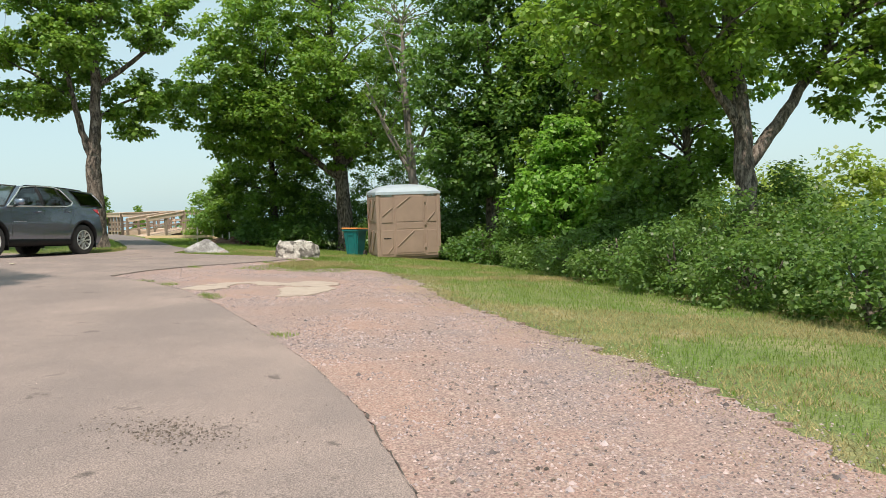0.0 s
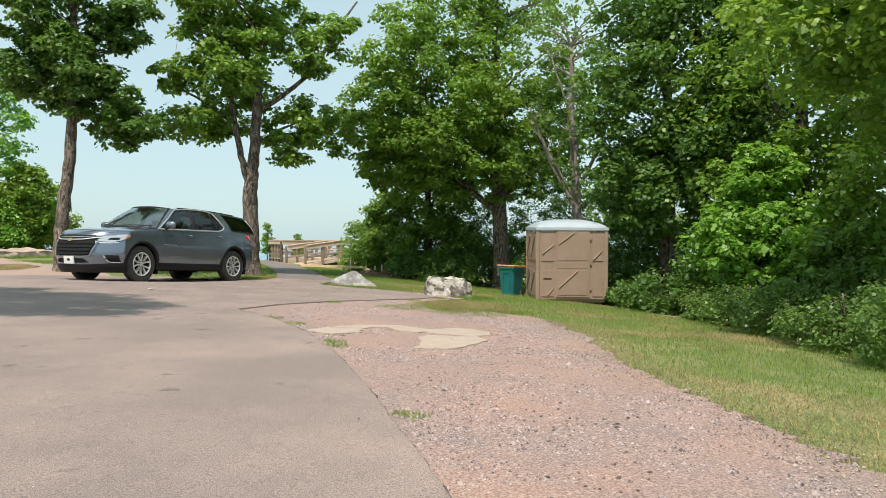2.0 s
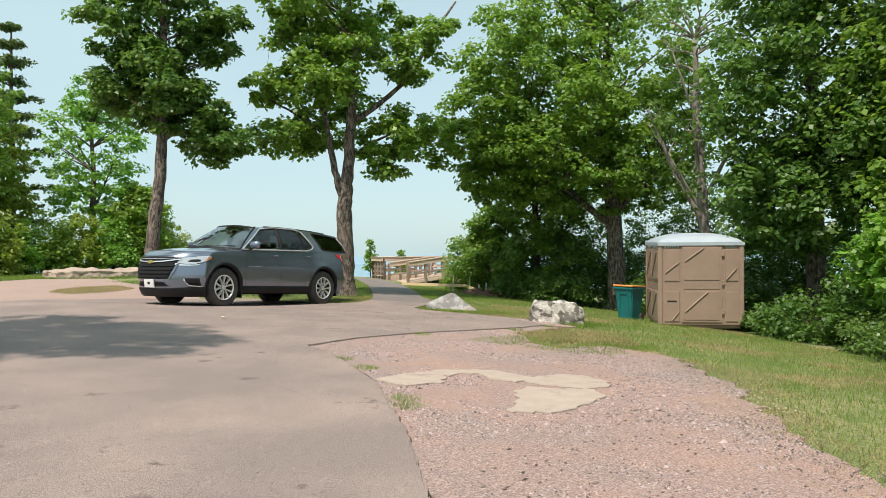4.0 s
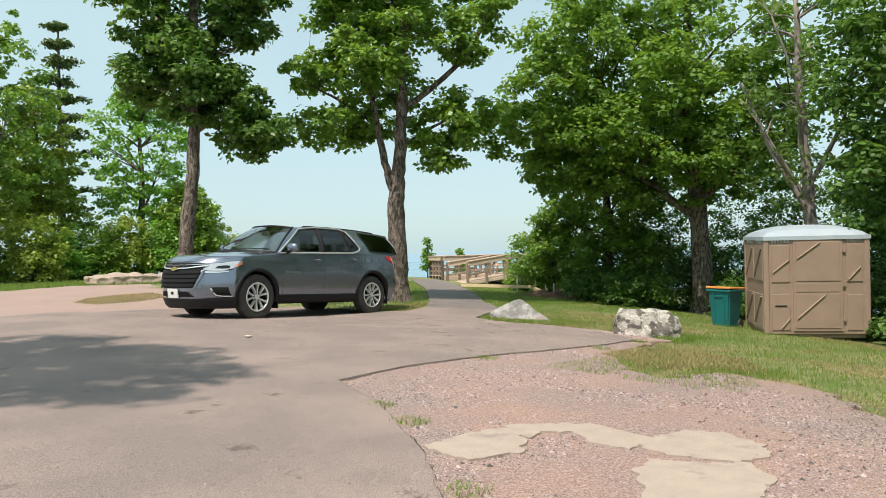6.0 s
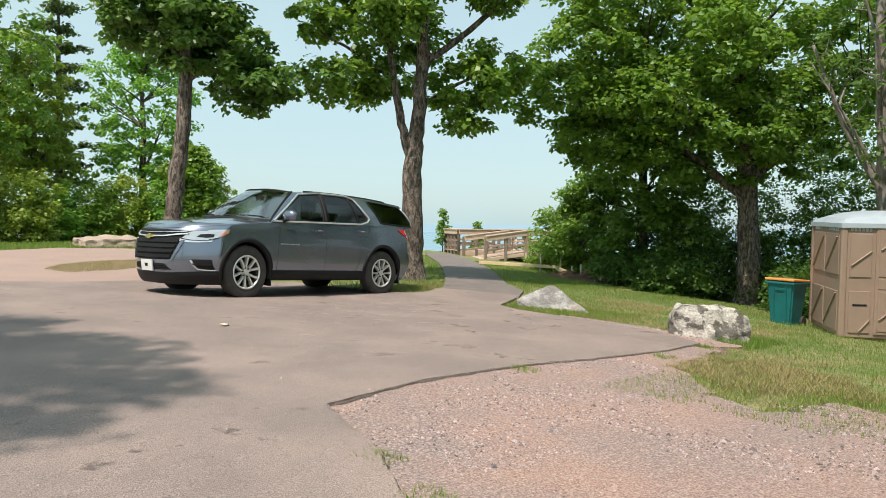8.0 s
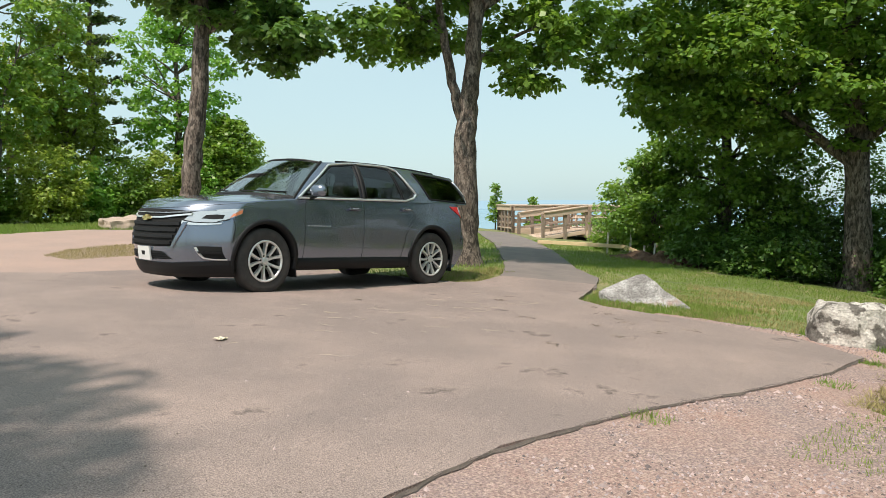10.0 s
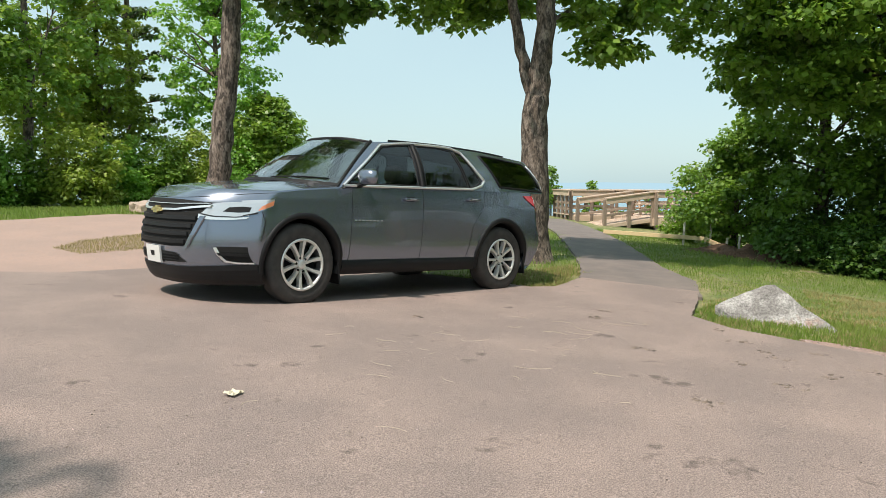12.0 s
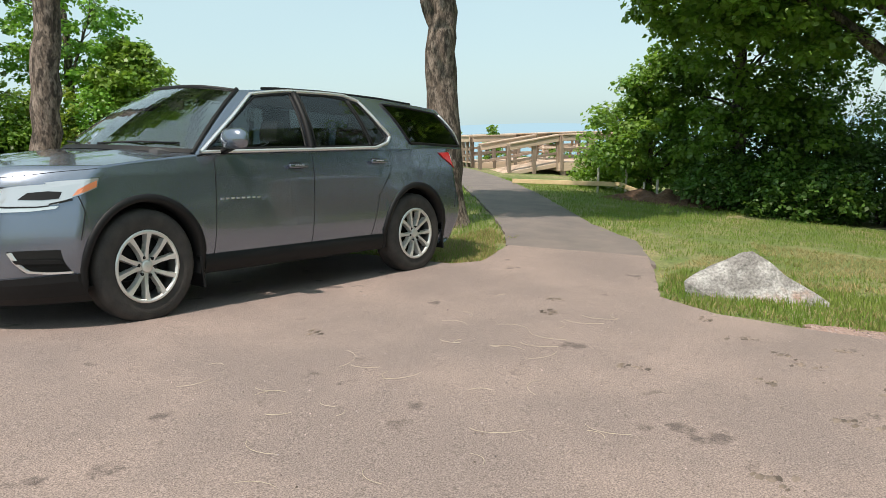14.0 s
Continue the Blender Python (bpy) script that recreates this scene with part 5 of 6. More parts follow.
# two slim trees behind the car
tree("maple_tree", 6.23, 2.01,
     [[(0, 0, 0, .28), (-.05, -.02, 1.2, .245), (-.10, .02, 2.7, .235), (-.02, -.05, 3.6, .185), (.1, -.1, 5.2, .15), (.2, -.1, 7.4, .10), (.1, 0, 9.6, .04)],
      [(-.1, .04, 3.0, .12), (-.25, .25, 3.8, .10), (-.36, .38, 4.8, .08), (-.55, .6, 6.6, .05)],
      [(-.36, .38, 4.8, .06), (-.9, 1.0, 5.4, .045), (-1.5, 1.7, 5.9, .02)],
      [(.1, -.1, 5.2, .085), (.75, -.75, 5.9, .075), (1.35, -1.45, 6.7, .065), (1.75, -1.95, 8.0, .05), (2.3, -2.4, 9.0, .03)],
      [(0, -.05, 4.2, .06), (.6, -.6, 4.7, .045), (1.0, -1.1, 5.0, .02)]],
     spread([(1.7, 0, 4.95, .85, .5, 20, .5), (2.1, .2, 6.4, .7, .5, 14, .46), (1.1, -.6, 6.2, .9, .6, 20, .5), (-1.25, -.2, 4.5, .75, .6, 24, .46), (-1.95, .3, 5.1, .65, .55, 17, .45), (-1.5, -.5, 6.9, .8, .5, 15, .5),
             (.2, 1.4, 6.0, 1.1, .8, 22, .55), (.3, -1.3, 6.7, .9, .6, 17, .5), (1.5, .3, 7.8, .9, .55, 20, .55), (.2, 0, 7.8, 1.1, .6, 20, .55), (-2.6, 0, 7.9, .65, .5, 12, .45), (-1.2, 1.0, 8.2, .9, .6, 16, .5),
             (.5, -.4, 9.4, 1.9, .9, 46, .62), (.2, .4, 10.8, 1.4, .8, 26, .6), (.8, .6, 4.9, .6, .4, 8, .42)]),
     LEAF, 125, .17, BARK, "tall maple with forked trunk and full green crown", seed=11, twigs=110)
tree("maple_tree", 1.50, 4.62,
     [[(0, 0, 0, .22), (-.03, .03, 1.0, .185), (.02, -.03, 2.2, .165), (.12, -.15, 3.2, .15), (.17, -.2, 4.4, .135), (.16, -.2, 6.2, .11), (.2, -.26, 9.5, .04)],
      [(.17, -.2, 4.2, .05), (.55, -.7, 4.6, .035), (.95, -1.1, 4.8, .015)], [(.17, -.2, 4.6, .05), (-.3, .35, 5.2, .04), (-.7, .8, 5.6, .018)]],
     spread([(-1.75, 0, 4.25, .75, .42, 24, .45), (-.85, .1, 4.9, .95, .6, 38, .48), (-.3, -.4, 5.7, .95, .5, 28, .45), (.95, .1, 5.75, .75, .5, 24, .42), (.4, .8, 5.2, .8, .45, 18, .42), (.9, -.3, 7.1, .8, .55, 24, .45),
             (-1.3, .2, 6.9, .85, .38, 22, .42), (-.1, .2, 6.5, .8, .5, 22, .45), (-1.8, -.1, 7.5, .6, .3, 12, .4), (0, 0, 8.4, 1.25, .7, 40, .5), (.2, .1, 10.0, 1.2, .9, 40, .55)]),
     LEAF_DARK, 130, .16, BARK, "slim leaning maple with dark green crown", seed=12, twigs=60)
# large maple by the footpath, its crown spreading over the bushes
tree("maple_tree", 14.4, -3.15,
     [[(0, 0, 0, .36), (.05, 0, 1.5, .30), (0, .1, 3.5, .27), (-.2, .3, 6, .2), (0, .3, 9, .13), (0, .2, 12, .05)],
      [(0, .05, 3.0, .13), (-1.0, 1.3, 4.2, .10), (-2.2, 2.8, 5.2, .05)], [(0, .05, 3.8, .15), (-.8, 1.8, 5.6, .12), (-1.6, 3.0, 7.6, .06)], [(0, .1, 3.5, .13), (.3, -1.2, 4.6, .1), (.6, -2.6, 5.8, .05)]],
     spread([(5.3, -.6, 5.6, 1.3, .7, 40, .58), (4.2, .4, 4.7, 1.3, .55, 38, .52), (4.6, -.2, 7.0, 1.4, .8, 46, .6), (3.0, -1.0, 5.6, 1.3, .6, 36, .55), (2.6, .4, 4.0, 1.2, .45, 24, .5), (3.6, -.2, 8.6, 1.7, .9, 54, .65), (1.6, -1.6, 6.8, 1.5, .7, 44, .6),
             (1.0, -1.8, 4.9, 1.4, .6, 36, .55), (.2, .6, 4.2, 1.6, .5, 24, .5), (-.8, -1.6, 5.6, 1.5, .7, 40, .6), (-1.6, .2, 4.6, 1.4, .6, 24, .52), (-.2, -1.0, 8.4, 2.0, 1.0, 50, .66), (2.2, .6, 10.2, 2.2, 1.1, 66, .7), (-2.2, -.4, 7.4, 1.6, .9, 34, .6),
             (-.6, .8, 11.4, 2.2, 1.1, 56, .75), (1.8, 2.2, 7.0, 2.2, 1.6, 60, .7), (-1.0, 2.2, 6.4, 2.0, 1.5, 50, .7)]),
     LEAF, 105, .18, BARK, "broad maple with dense layered green foliage", seed=13, twigs=150)
tree("maple_tree", 15.6, 0.6,
     [[(0, 0, 0, .2), (0, 0, 3, .15), (.1, .1, 6.5, .06)]],
     [(-.3, -.2, 3.8, 2.0, 2.1, 1.9, 110, .6), (-.5, -.6, 1.5, 1.7, 1.9, 1.4, 90, .55), (-.2, .3, 5.6, 1.2, 1.3, 1.1, 30, .55)],
     LEAF, 105, .16, BARK, "young maple at the edge of the woods", seed=14, twigs=40)
tree("maple_tree", 15.4, 2.7,
     [[(0, 0, 0, .08), (0, 0, 1.5, .06), (.1, .1, 3.6, .02)], [(0, 0, .4, .05), (-.5, .6, 2.0, .02)]],
     [(0, 0, 1.5, 1.5, 1.6, 1.4, 110, .5), (-.1, -.4, 2.9, .9, 1.0, .9, 40, .45)],
     LEAF, 95, .15, BARK, "bushy maple sapling behind the board barrier", seed=21, twigs=30)
# half-bare pale tree behind the toilet
tree("half_bare_tree", 11.9, -7.0,
     [[(0, 0, 0, .2), (.05, .1, 2.2, .17), (-.1, .2, 4, .14), (-.2, .3, 6, .11), (0, .4, 8.5, .06)],
      [(-.05, .15, 3.0, .08), (-.5, .9, 4.6, .06), (-.9, 1.5, 6.4, .03)], [(-.1, .2, 3.6, .07), (-.3, -.7, 5.2, .05), (-.5, -1.1, 7.2, .03)],
      [(-.15, .25, 4.6, .06), (-.9, .2, 6.2, .04), (-1.4, .6, 7.8, .02)], [(-.1, .2, 3.4, .05), (-.7, .9, 4.9, .03), (-1.0, 1.5, 6.0, .012)]],
     [(-.5, .5, 5.2, 1.7, 2.0, 2.2, 70, .4), (-.2, .4, 8.4, 1.8, 1.8, 1.6, 50, .55)], LEAF_BUSH, 26, .14, PALE_BARK, "half-bare tree with pale branching twigs", seed=15, twigs=110)
# dark maples behind and beside the toilet
tree("maple_tree", 10.6, -10.0,
     [[(0, 0, 0, .27), (0, 0, 2, .22), (.1, .1, 5, .17), (0, .1, 10, .06)]],
     [(0, 0, 6.2, 2.7, 2.7, 3.0, 190, .75), (-.9, .4, 3.6, 1.9, 2.0, 1.5, 70, .6), (0, 0, 9.6, 2.4, 2.4, 2.0, 80, .8), (-1.0, -1.8, 5.0, 2.0, 2.0, 2.2, 80, .65)],
     LEAF_DARK, 110, .18, BARK, "dense dark maple behind the portable toilet", seed=16, twigs=60)
tree("maple_tree", 9.4, -13.6,
     [[(0, 0, 0, .25), (0, 0, 3, .2), (.1, .1, 9, .06)]],
     [(0, 0, 6.4, 3.0, 3.0, 3.2, 210, .8), (-1.0, .6, 3.4, 2.0, 2.0, 1.6, 60, .6), (0, 0, 10, 2.4, 2.4, 1.8, 60, .8)],
     LEAF, 95, .18, BARK, "tall green maple in the woods edge", seed=17, twigs=50)
tree("young_tree", 6.5, -12.9,
     [[(0, 0, 0, .07), (.05, 0, 1.5, .05), (0, .1, 3.4, .02)], [(0, 0, .8, .04), (-.5, .4, 2.2, .02)], [(0, 0, 1.0, .04), (.2, -.6, 2.5, .02)]],
     [(0, 0, 2.0, 1.6, 1.7, 1.3, 130, .44), (.05, .1, 3.5, .8, .85, .8, 44, .38), (-.3, -.9, 1.2, 1.1, 1.1, .8, 40, .38)],
     LEAF_FRESH, 90, .17, BARK, "young light green tree at the woods edge", seed=18, twigs=45, flat=0.7)
tree("maple_tree", 5.4, -16.0,
     [[(0, 0, 0, .16), (.05, 0, 2, .12), (0, .1, 4.5, .08), (0, .1, 7.5, .03)]],
     [(0, .2, 3.2, 1.9, 1.8, 1.5, 80, .6), (.3, -.4, 5.2, 2.0, 1.9, 1.3, 70, .6), (-.6, 1.0, 1.7, 1.4, 1.4, .9, 40, .5), (0, .3, 7.2, 1.6, 1.6, 1.0, 40, .6)],
     LEAF, 85, .17, BARK, "leafy maple behind the roadside bushes", seed=23, twigs=50)
# big tree over the bushes at the start
tree("maple_tree", 0.8, -16.75,
     [[(0, 0, 0, .26), (.05, 0, 1.6, .20), (.1, .05, 3.0, .18), (0, .3, 5, .14), (0, .3, 9, .05)],
      [(.08, 0, 2.5, .13), (.5, -.75, 3.5, .11), (1.0, -1.5, 4.6, .08), (1.4, -2.4, 6.2, .05)], [(.1, .05, 3.2, .1), (-.4, .9, 4.4, .07), (-.6, 1.8, 6, .04)]],
     [(0, .5, 6.4, 2.9, 2.9, 2.4, 125, .62), (.3, 1.6, 4.6, 1.8, 1.8, 1.1, 44, .52), (.8, -2.2, 5.2, 1.7, 1.9, 1.2, 44, .52), (0, 0, 9.2, 2.6, 2.6, 1.6, 50, .75), (-.6, 2.6, 5.6, 1.7, 1.7, 1.3, 38, .56), (1.1, -3.6, 5.4, 1.8, 1.8, 1.3, 44, .52), (.8, -2.4, 3.9, .9, 1.3, .6, 18, .42)],
     LEAF_LIGHT, 105, .16, BARK, "spreading maple rising from the roadside bushes", seed=19, twigs=90)
# far trees behind the gravel turning area
for k, (x, y, h, w, m, sd) in enumerate(((3.5, 22.5, 12.0, 3.2, LEAF, 31), (10.9, 23.2, 10.0, 2.7, LEAF_FRESH, 32), (0.5, 27.0, 11.0, 2.8, LEAF_LIGHT, 33), (12.0, 21.0, 4.6, 1.4, LEAF_LIGHT, 34), (6.6, 24.5, 9.0, 1.9, LEAF_YELLOW, 38), (0.8, 20.5, 9.0, 2.2, LEAF_LIGHT, 39), (6.2, 30.0, 8.0, 2.4, LEAF_YELLOW, 35), (-6.0, 24.0, 10.0, 3.0, LEAF_LIGHT, 36), (-13.0, 22.0, 11.0, 3.4, LEAF_DARK, 37))):
    tree("woodland_tree", x, y, [[(0, 0, 0, .2), (.1, 0, h * .4, .14), (0, .1, h, .03)], [(.05, 0, h * .3, .07), (.8, -.5, h * .55, .03)]],
         [(0, 0, h * .62, w, w, h * .27, 96, .6), (.3, -.3, h * .38, w * .9, w * .9, h * .13, 52, .58), (0, 0, h * .88, w * .6, w * .6, h * .12, 26, .5)], m, 66, .21, BARK,
         "airy deciduous tree behind the gravel area", seed=sd, twigs=50, group="far trees")
# pine with open whorls
WHORLS = [(h, i * 1.3 + k * 1.57 + .4 * math.sin(i * 2 + k), 2.8 * (1 - h / 13.6) ** .8 * (.75 + .35 * math.sin(i * 5 + k * 2.3))) for i, h in enumerate(np.arange(2.6, 12.6, .9)) for k in range(4)]
tree("pine_tree", 8.7, 26.7, [[(0, 0, 0, .22), (0, 0, 5, .16), (0, 0, 12.8, .03)]] + [[(0, 0, h - .25, .04), (r * .5 * math.cos(a), r * .5 * math.sin(a), h - .05, .03), (r * math.cos(a), r * math.sin(a), h + .12, .012)] for h, a, r in WHORLS],
     [(r * f * math.cos(a), r * f * math.sin(a), h + .1, .36, .36, .12, 3, .34) for h, a, r in WHORLS for f in (.55, .9)],
     NEEDLE, 34, .2, BARK, "tall open pine with whorled branches", seed=41, twigs=0, flat=0.5)


def bush(x, y, env, leaf, per, size, label, seed, twigs=14, name="bush", group=""):
    return tree(name, x, y, [[(0, 0, 0, .04), (.05, .05, .5, .03), (0, .1, 1.0, .012)], [(0, 0, 0, .03), (.3, .2, .8, .01)], [(0, 0, 0, .03), (-.25, -.3, .8, .01)]],
                env, leaf, per, size, BARK, label, "bush", seed, twigs, 0.7, group, 0.1, 0.8)


rb = random.Random(5)
# roadside bushes along the woods
WOODS = [(-11.5, -20.5), (-8.5, -18.9), (-6.6, -17.9), (-4.9, -17.0), (-3.4, -15.9), (-1.6, -14.9), (0.2, -13.9), (2.0, -13.1), (3.9, -12.3), (5.4, -11.6)]
for k, (x, y) in enumerate(WOODS):
    h = rb.uniform(0.75, 1.15) if k < 8 else rb.uniform(.6, .85)
    bush(x + .5, y - .5, [(0, 0, h * .62, 1.25, 1.15, h * .62, 60, .36), (.9, -1.0, h * .9, 1.3, 1.2, h * .75, 50, .4)], LEAF_BUSH, 85, .085, "low dense roadside bush with small grey-green leaves", 60 + k, group="roadside bushes")
# understorey: dark leaf colour carries the shade that lies under the crowns
for k, (x, y, h, m) in enumerate(((-5.2, -21.5, 1.7, LEAF_LIGHT), (-1.8, -19.5, 1.8, LEAF_LIGHT), (1.8, -17.6, 2.1, LEAF_BUSH), (4.8, -15.0, 2.3, LEAF_BUSH), (8.0, -12.0, 1.9, LEAF_DARK), (13.6, -6.4, 1.0, LEAF_DARK), (13.9, -1.2, 1.1, LEAF_DARK), (14.2, .2, 1.2, LEAF_DARK), (18.2, -1.2, 4.4, LEAF_DARK), (18.8, -4.6, 4.6, LEAF_DARK), (17.6, -7.6, 4.6, LEAF_DARK), (16.0, -10.4, 4.4, LEAF_DARK), (16.6, -.2, 3.4, LEAF_DARK), (17.0, -6.0, 4.3, LEAF_DARK), (15.0, -8.8, 4.3, LEAF_DARK), (19.6, -2.8, 5.4, LEAF_DARK), (15.2, -3.9, 1.3, LEAF_DARK), (13.0, -5.2, 1.2, LEAF_DARK), (13.4, -7.2, 1.9, LEAF_DARK), (15.6, -2.4, 2.0, LEAF_DARK), (8.2, -10.2, 1.0, LEAF_DARK), (15.6, -1.0, 2.2, LEAF_DARK), (16.2, -5.6, 2.2, LEAF_DARK), (13.6, -9.2, 2.8, LEAF_DARK), (12.4, -11.8, 2.8, LEAF_DARK), (10.6, -8.0, 1.3, LEAF_DARK), (15.4, -8.0, 3.0, LEAF_DARK), (9.8, -11.6, 1.6, LEAF_DARK), (14.6, -12.4, 3.4, LEAF_DARK), (17.5, -3.5, 3.0, LEAF_DARK))):
    bush(x, y, [(0, 0, h * .55, 1.4, 1.4, h * .62, 80, .45)], m, 75, .12, "leafy understorey bush at the woods edge", 80 + k, group="understorey bushes")
for k, (x, y, h) in enumerate(((6.0, -24.5, 4.2), (10.5, -21.5, 4.6), (14.5, -19.0, 4.6), (2.5, -27.0, 3.8), (19.0, -15.0, 5.0), (-2.0, -29.0, 3.4), (13.5, -25.0, 5.6), (21.0, -21.0, 6.0))):
    bush(x, y, [(0, 0, h * .55, 2.6, 2.6, h * .5, 110, .75)], LEAF_YELLOW if k % 3 else LEAF_LIGHT, 70, .2, "sunlit yellow-green tree crown down the slope", 100 + k, group="slope trees", name="slope_tree")
# hedge of bushes behind the sandstone slabs
for k in range(15):
    x, y = -8.0 + k * 1.55, 18.9 + 0.16 * k + rb.uniform(-.5, .5) + .7 * (k % 2)
    h = rb.uniform(2.3, 3.1)
    bush(x, y, [(0, 0, h * .45, 1.35, 1.2, h * .52, 90, .44), (-.2, -.5, h * .25, 1.2, 1.0, h * .28, 40, .4)], (LEAF_FRESH, LEAF_LIGHT, LEAF_YELLOW)[k % 3], 70, .15, "rounded green bush behind the gravel turning area", 120 + k, group="hedge bushes")
bush(16.2, 4.4, [(0, 0, .75, .85, .85, .75, 50, .36)], LEAF_LIGHT, 70, .12, "small light green bush beside the deck", 140)
for k, (x, y, h) in enumerate(((23.0, 11.6, .9), (23.6, 9.9, .8), (24.3, 8.2, .9), (22.4, 13.2, .9), (21.2, 4.6, 1.0))):
    bush(x, y, [(0, 0, h * .5, 1.1, 1.1, h * .5, 45, .4)], LEAF_DARK, 60, .13, "low dark bush behind the deck", 145 + k, group="deck bushes")
for k, (x, y, h) in enumerate(((20.5, 13.0, 2.0), (21.6, 11.8, 1.6), (24.0, 10.5, 1.9), (25.5, 8.5, 1.5), (27.0, 7.5, 1.7), (19.5, 15.0, 1.5))):
    tree("sapling", x, y, [[(0, 0, 0, .03), (0, 0, h, .01)]], [(0, 0, h * .5, .42, .42, h * .3, 22, .3), (0, 0, h * .85, .2, .2, h * .2, 10, .24)], LEAF, 34, .14, BARK, "small sapling beyond the deck above the lake", "tree", 150 + k, 8, 0.4)
# tree beside the lot whose shade lies on the asphalt
tree("shade_tree", -11.25, -3.25, [[(0, 0, 0, .3), (0, 0, 5, .24), (0, 0, 12.5, .05)]],
     [(.3, -.3, 10.2, 1.8, 2.9, 1.4, 130, .6)], LEAF, 50, .2, BARK, "leafy maple that shades the asphalt lot", seed=170, twigs=40)


# ---------------------------------------------------------------- grass, stones
def blades(name, count, area, ok, height, material, label, seed, width=0.006, lean=0.5):
    rng = np.random.default_rng(seed)
    x0, y0, x1, y1 = area
    pts = []
    for _ in range(count * 6):
        x, y = rng.uniform(x0, x1), rng.uniform(y0, y1)
        if ok(x, y):
            pts.append((x, y, gz(x, y) - 0.01))
            if len(pts) >= count:
                break
    p = np.array(pts)
    n = len(p)
    a = rng.uniform(0, 2 * np.pi, n)
    h = height * rng.uniform(0.45, 1.3, n)
    side = np.stack([np.cos(a), np.sin(a), np.zeros(n)], 1) * width
    b = rng.uniform(0, 2 * np.pi, n)
    bend = np.stack([np.cos(b), np.sin(b), np.zeros(n)], 1) * (h * lean * rng.uniform(0.2, 1, n))[:, None]
    topp = p + bend
    topp[:, 2] += h
    v = np.stack([p - side, p + side, topp], 1)
    return tagged(new(name, quads_mesh(name, v, material, 3)), label, "grass", kind="stuff")


def bare(x, y):
    if not inside(x, y, LOT):
        x += 0.34 * noise.noise(Vector((x * 1.9, y * 1.9, 11.0))) + 0.22 * noise.noise(Vector((x * 6, y * 6, 3.0)))
        y += 0.34 * noise.noise(Vector((x * 1.9, y * 1.9, 21.0))) + 0.22 * noise.noise(Vector((x * 6, y * 6, 8.0)))
    return inside(x, y, LOT) or inside(x, y, SHOULDER) or inside(x, y, TRAIL) or inside(x, y, VERGE)


def dryness(x, y):
    return noise.noise(Vector((x * 0.45, y * 0.45, 3.0))) + 0.5 * noise.noise(Vector((x * 1.7, y * 1.7, 9.0))) + 0.9 * math.exp(-((x - 1.1) ** 2 + (y + 7.5) ** 2) / 0.8)


def edge_dry(x, y):
    """Grass is parched where gravel lies close by."""
    r = 0.0
    for k in range(6):
        for d, w in ((0.3, .16), (0.8, .09), (1.4, .05)):
            if inside(x + d * math.cos(k * 1.047), y + d * math.sin(k * 1.047), SHOULDER):
                r += w
    return r * 0.8


def edge_out(x, y):
    """True close to the gravel's grassy side."""
    d = 0.45 * (0.4 + abs(noise.noise(Vector((x, y, 4.0)))))
    return not inside(x + 0.643 * d * 2, y - 0.766 * d * 2, SHOULDER)


def near_verge(x, y):
    return -16.5 < 0.643 * (x + 2.98) - 0.766 * (y + 5.18) < 9.8


blades("grass", 95000, (-14, -18.5, 13, 1.5), lambda x, y: near_verge(x, y) and not bare(x, y) and dryness(x, y) + edge_dry(x, y) < 0.22, .052, GRASS, "short green grass along the lot and path", 1, width=.0045)
blades("dry_grass", 70000, (-14, -18.5, 8, -2), lambda x, y: near_verge(x, y) and not bare(x, y) and dryness(x, y) + edge_dry(x, y) > 0.10, .042, DRY_GRASS, "dry straw-coloured grass along the gravel", 2, width=.0045, lean=1.2)
blades("grass", 40000, (3.4, -.4, 16, 10), lambda x, y: not bare(x, y), .065, GRASS, "green grass island round the tree and beside the path", 3)
blades("grass", 9000, (-1, 4.6, 2.4, 7.6), lambda x, y: inside(x, y, TUFT), .06, DRY_GRASS, "dry grass tuft in the gravel turning area", 4, lean=.8)
blades("grass", 26000, (-10, 12.5, 9, 19), lambda x, y: not inside(x, y, LEFT_LOT), .10, GRASS, "grass strip before the hedge bushes", 5, width=.01)
blades("dry_grass", 5000, (3.3, -.6, 6.2, 1.2), lambda x, y: not bare(x, y), .05, DRY_GRASS, "straw-coloured grass at the island's edge", 6, lean=1.0)


def pebbles(name, count, area, ok, size, seed, label, lift=0.02):
    rng = np.random.default_rng(seed)
    vs, fs = [], []
    made = 0
    while made < count:
        x, y = rng.uniform(area[0], area[2]), rng.uniform(area[1], area[3])
        if not ok(x, y):
            continue
        made += 1
        r = size * rng.uniform(0.35, 1.2) * (2.0 if rng.random() < 0.03 else 1)
        b = len(vs)
        z = gz(x, y) + lift
        a = rng.uniform(0, 6.28)
        for k in range(5):
            q = r * rng.uniform(.7, 1.2)
            vs.append((x + q * math.cos(a + k * 1.257), y + q * math.sin(a + k * 1.257), z - .004))
        vs.append((x + rng.uniform(-.2, .2) * r, y, z + r * rng.uniform(.4, .8)))
        fs += [(b + k, b + (k + 1) % 5, b + 5) for k in range(5)]
    return tagged(new(name, mesh_from(name, vs, fs, STONES)), label, "stones", kind="stuff")


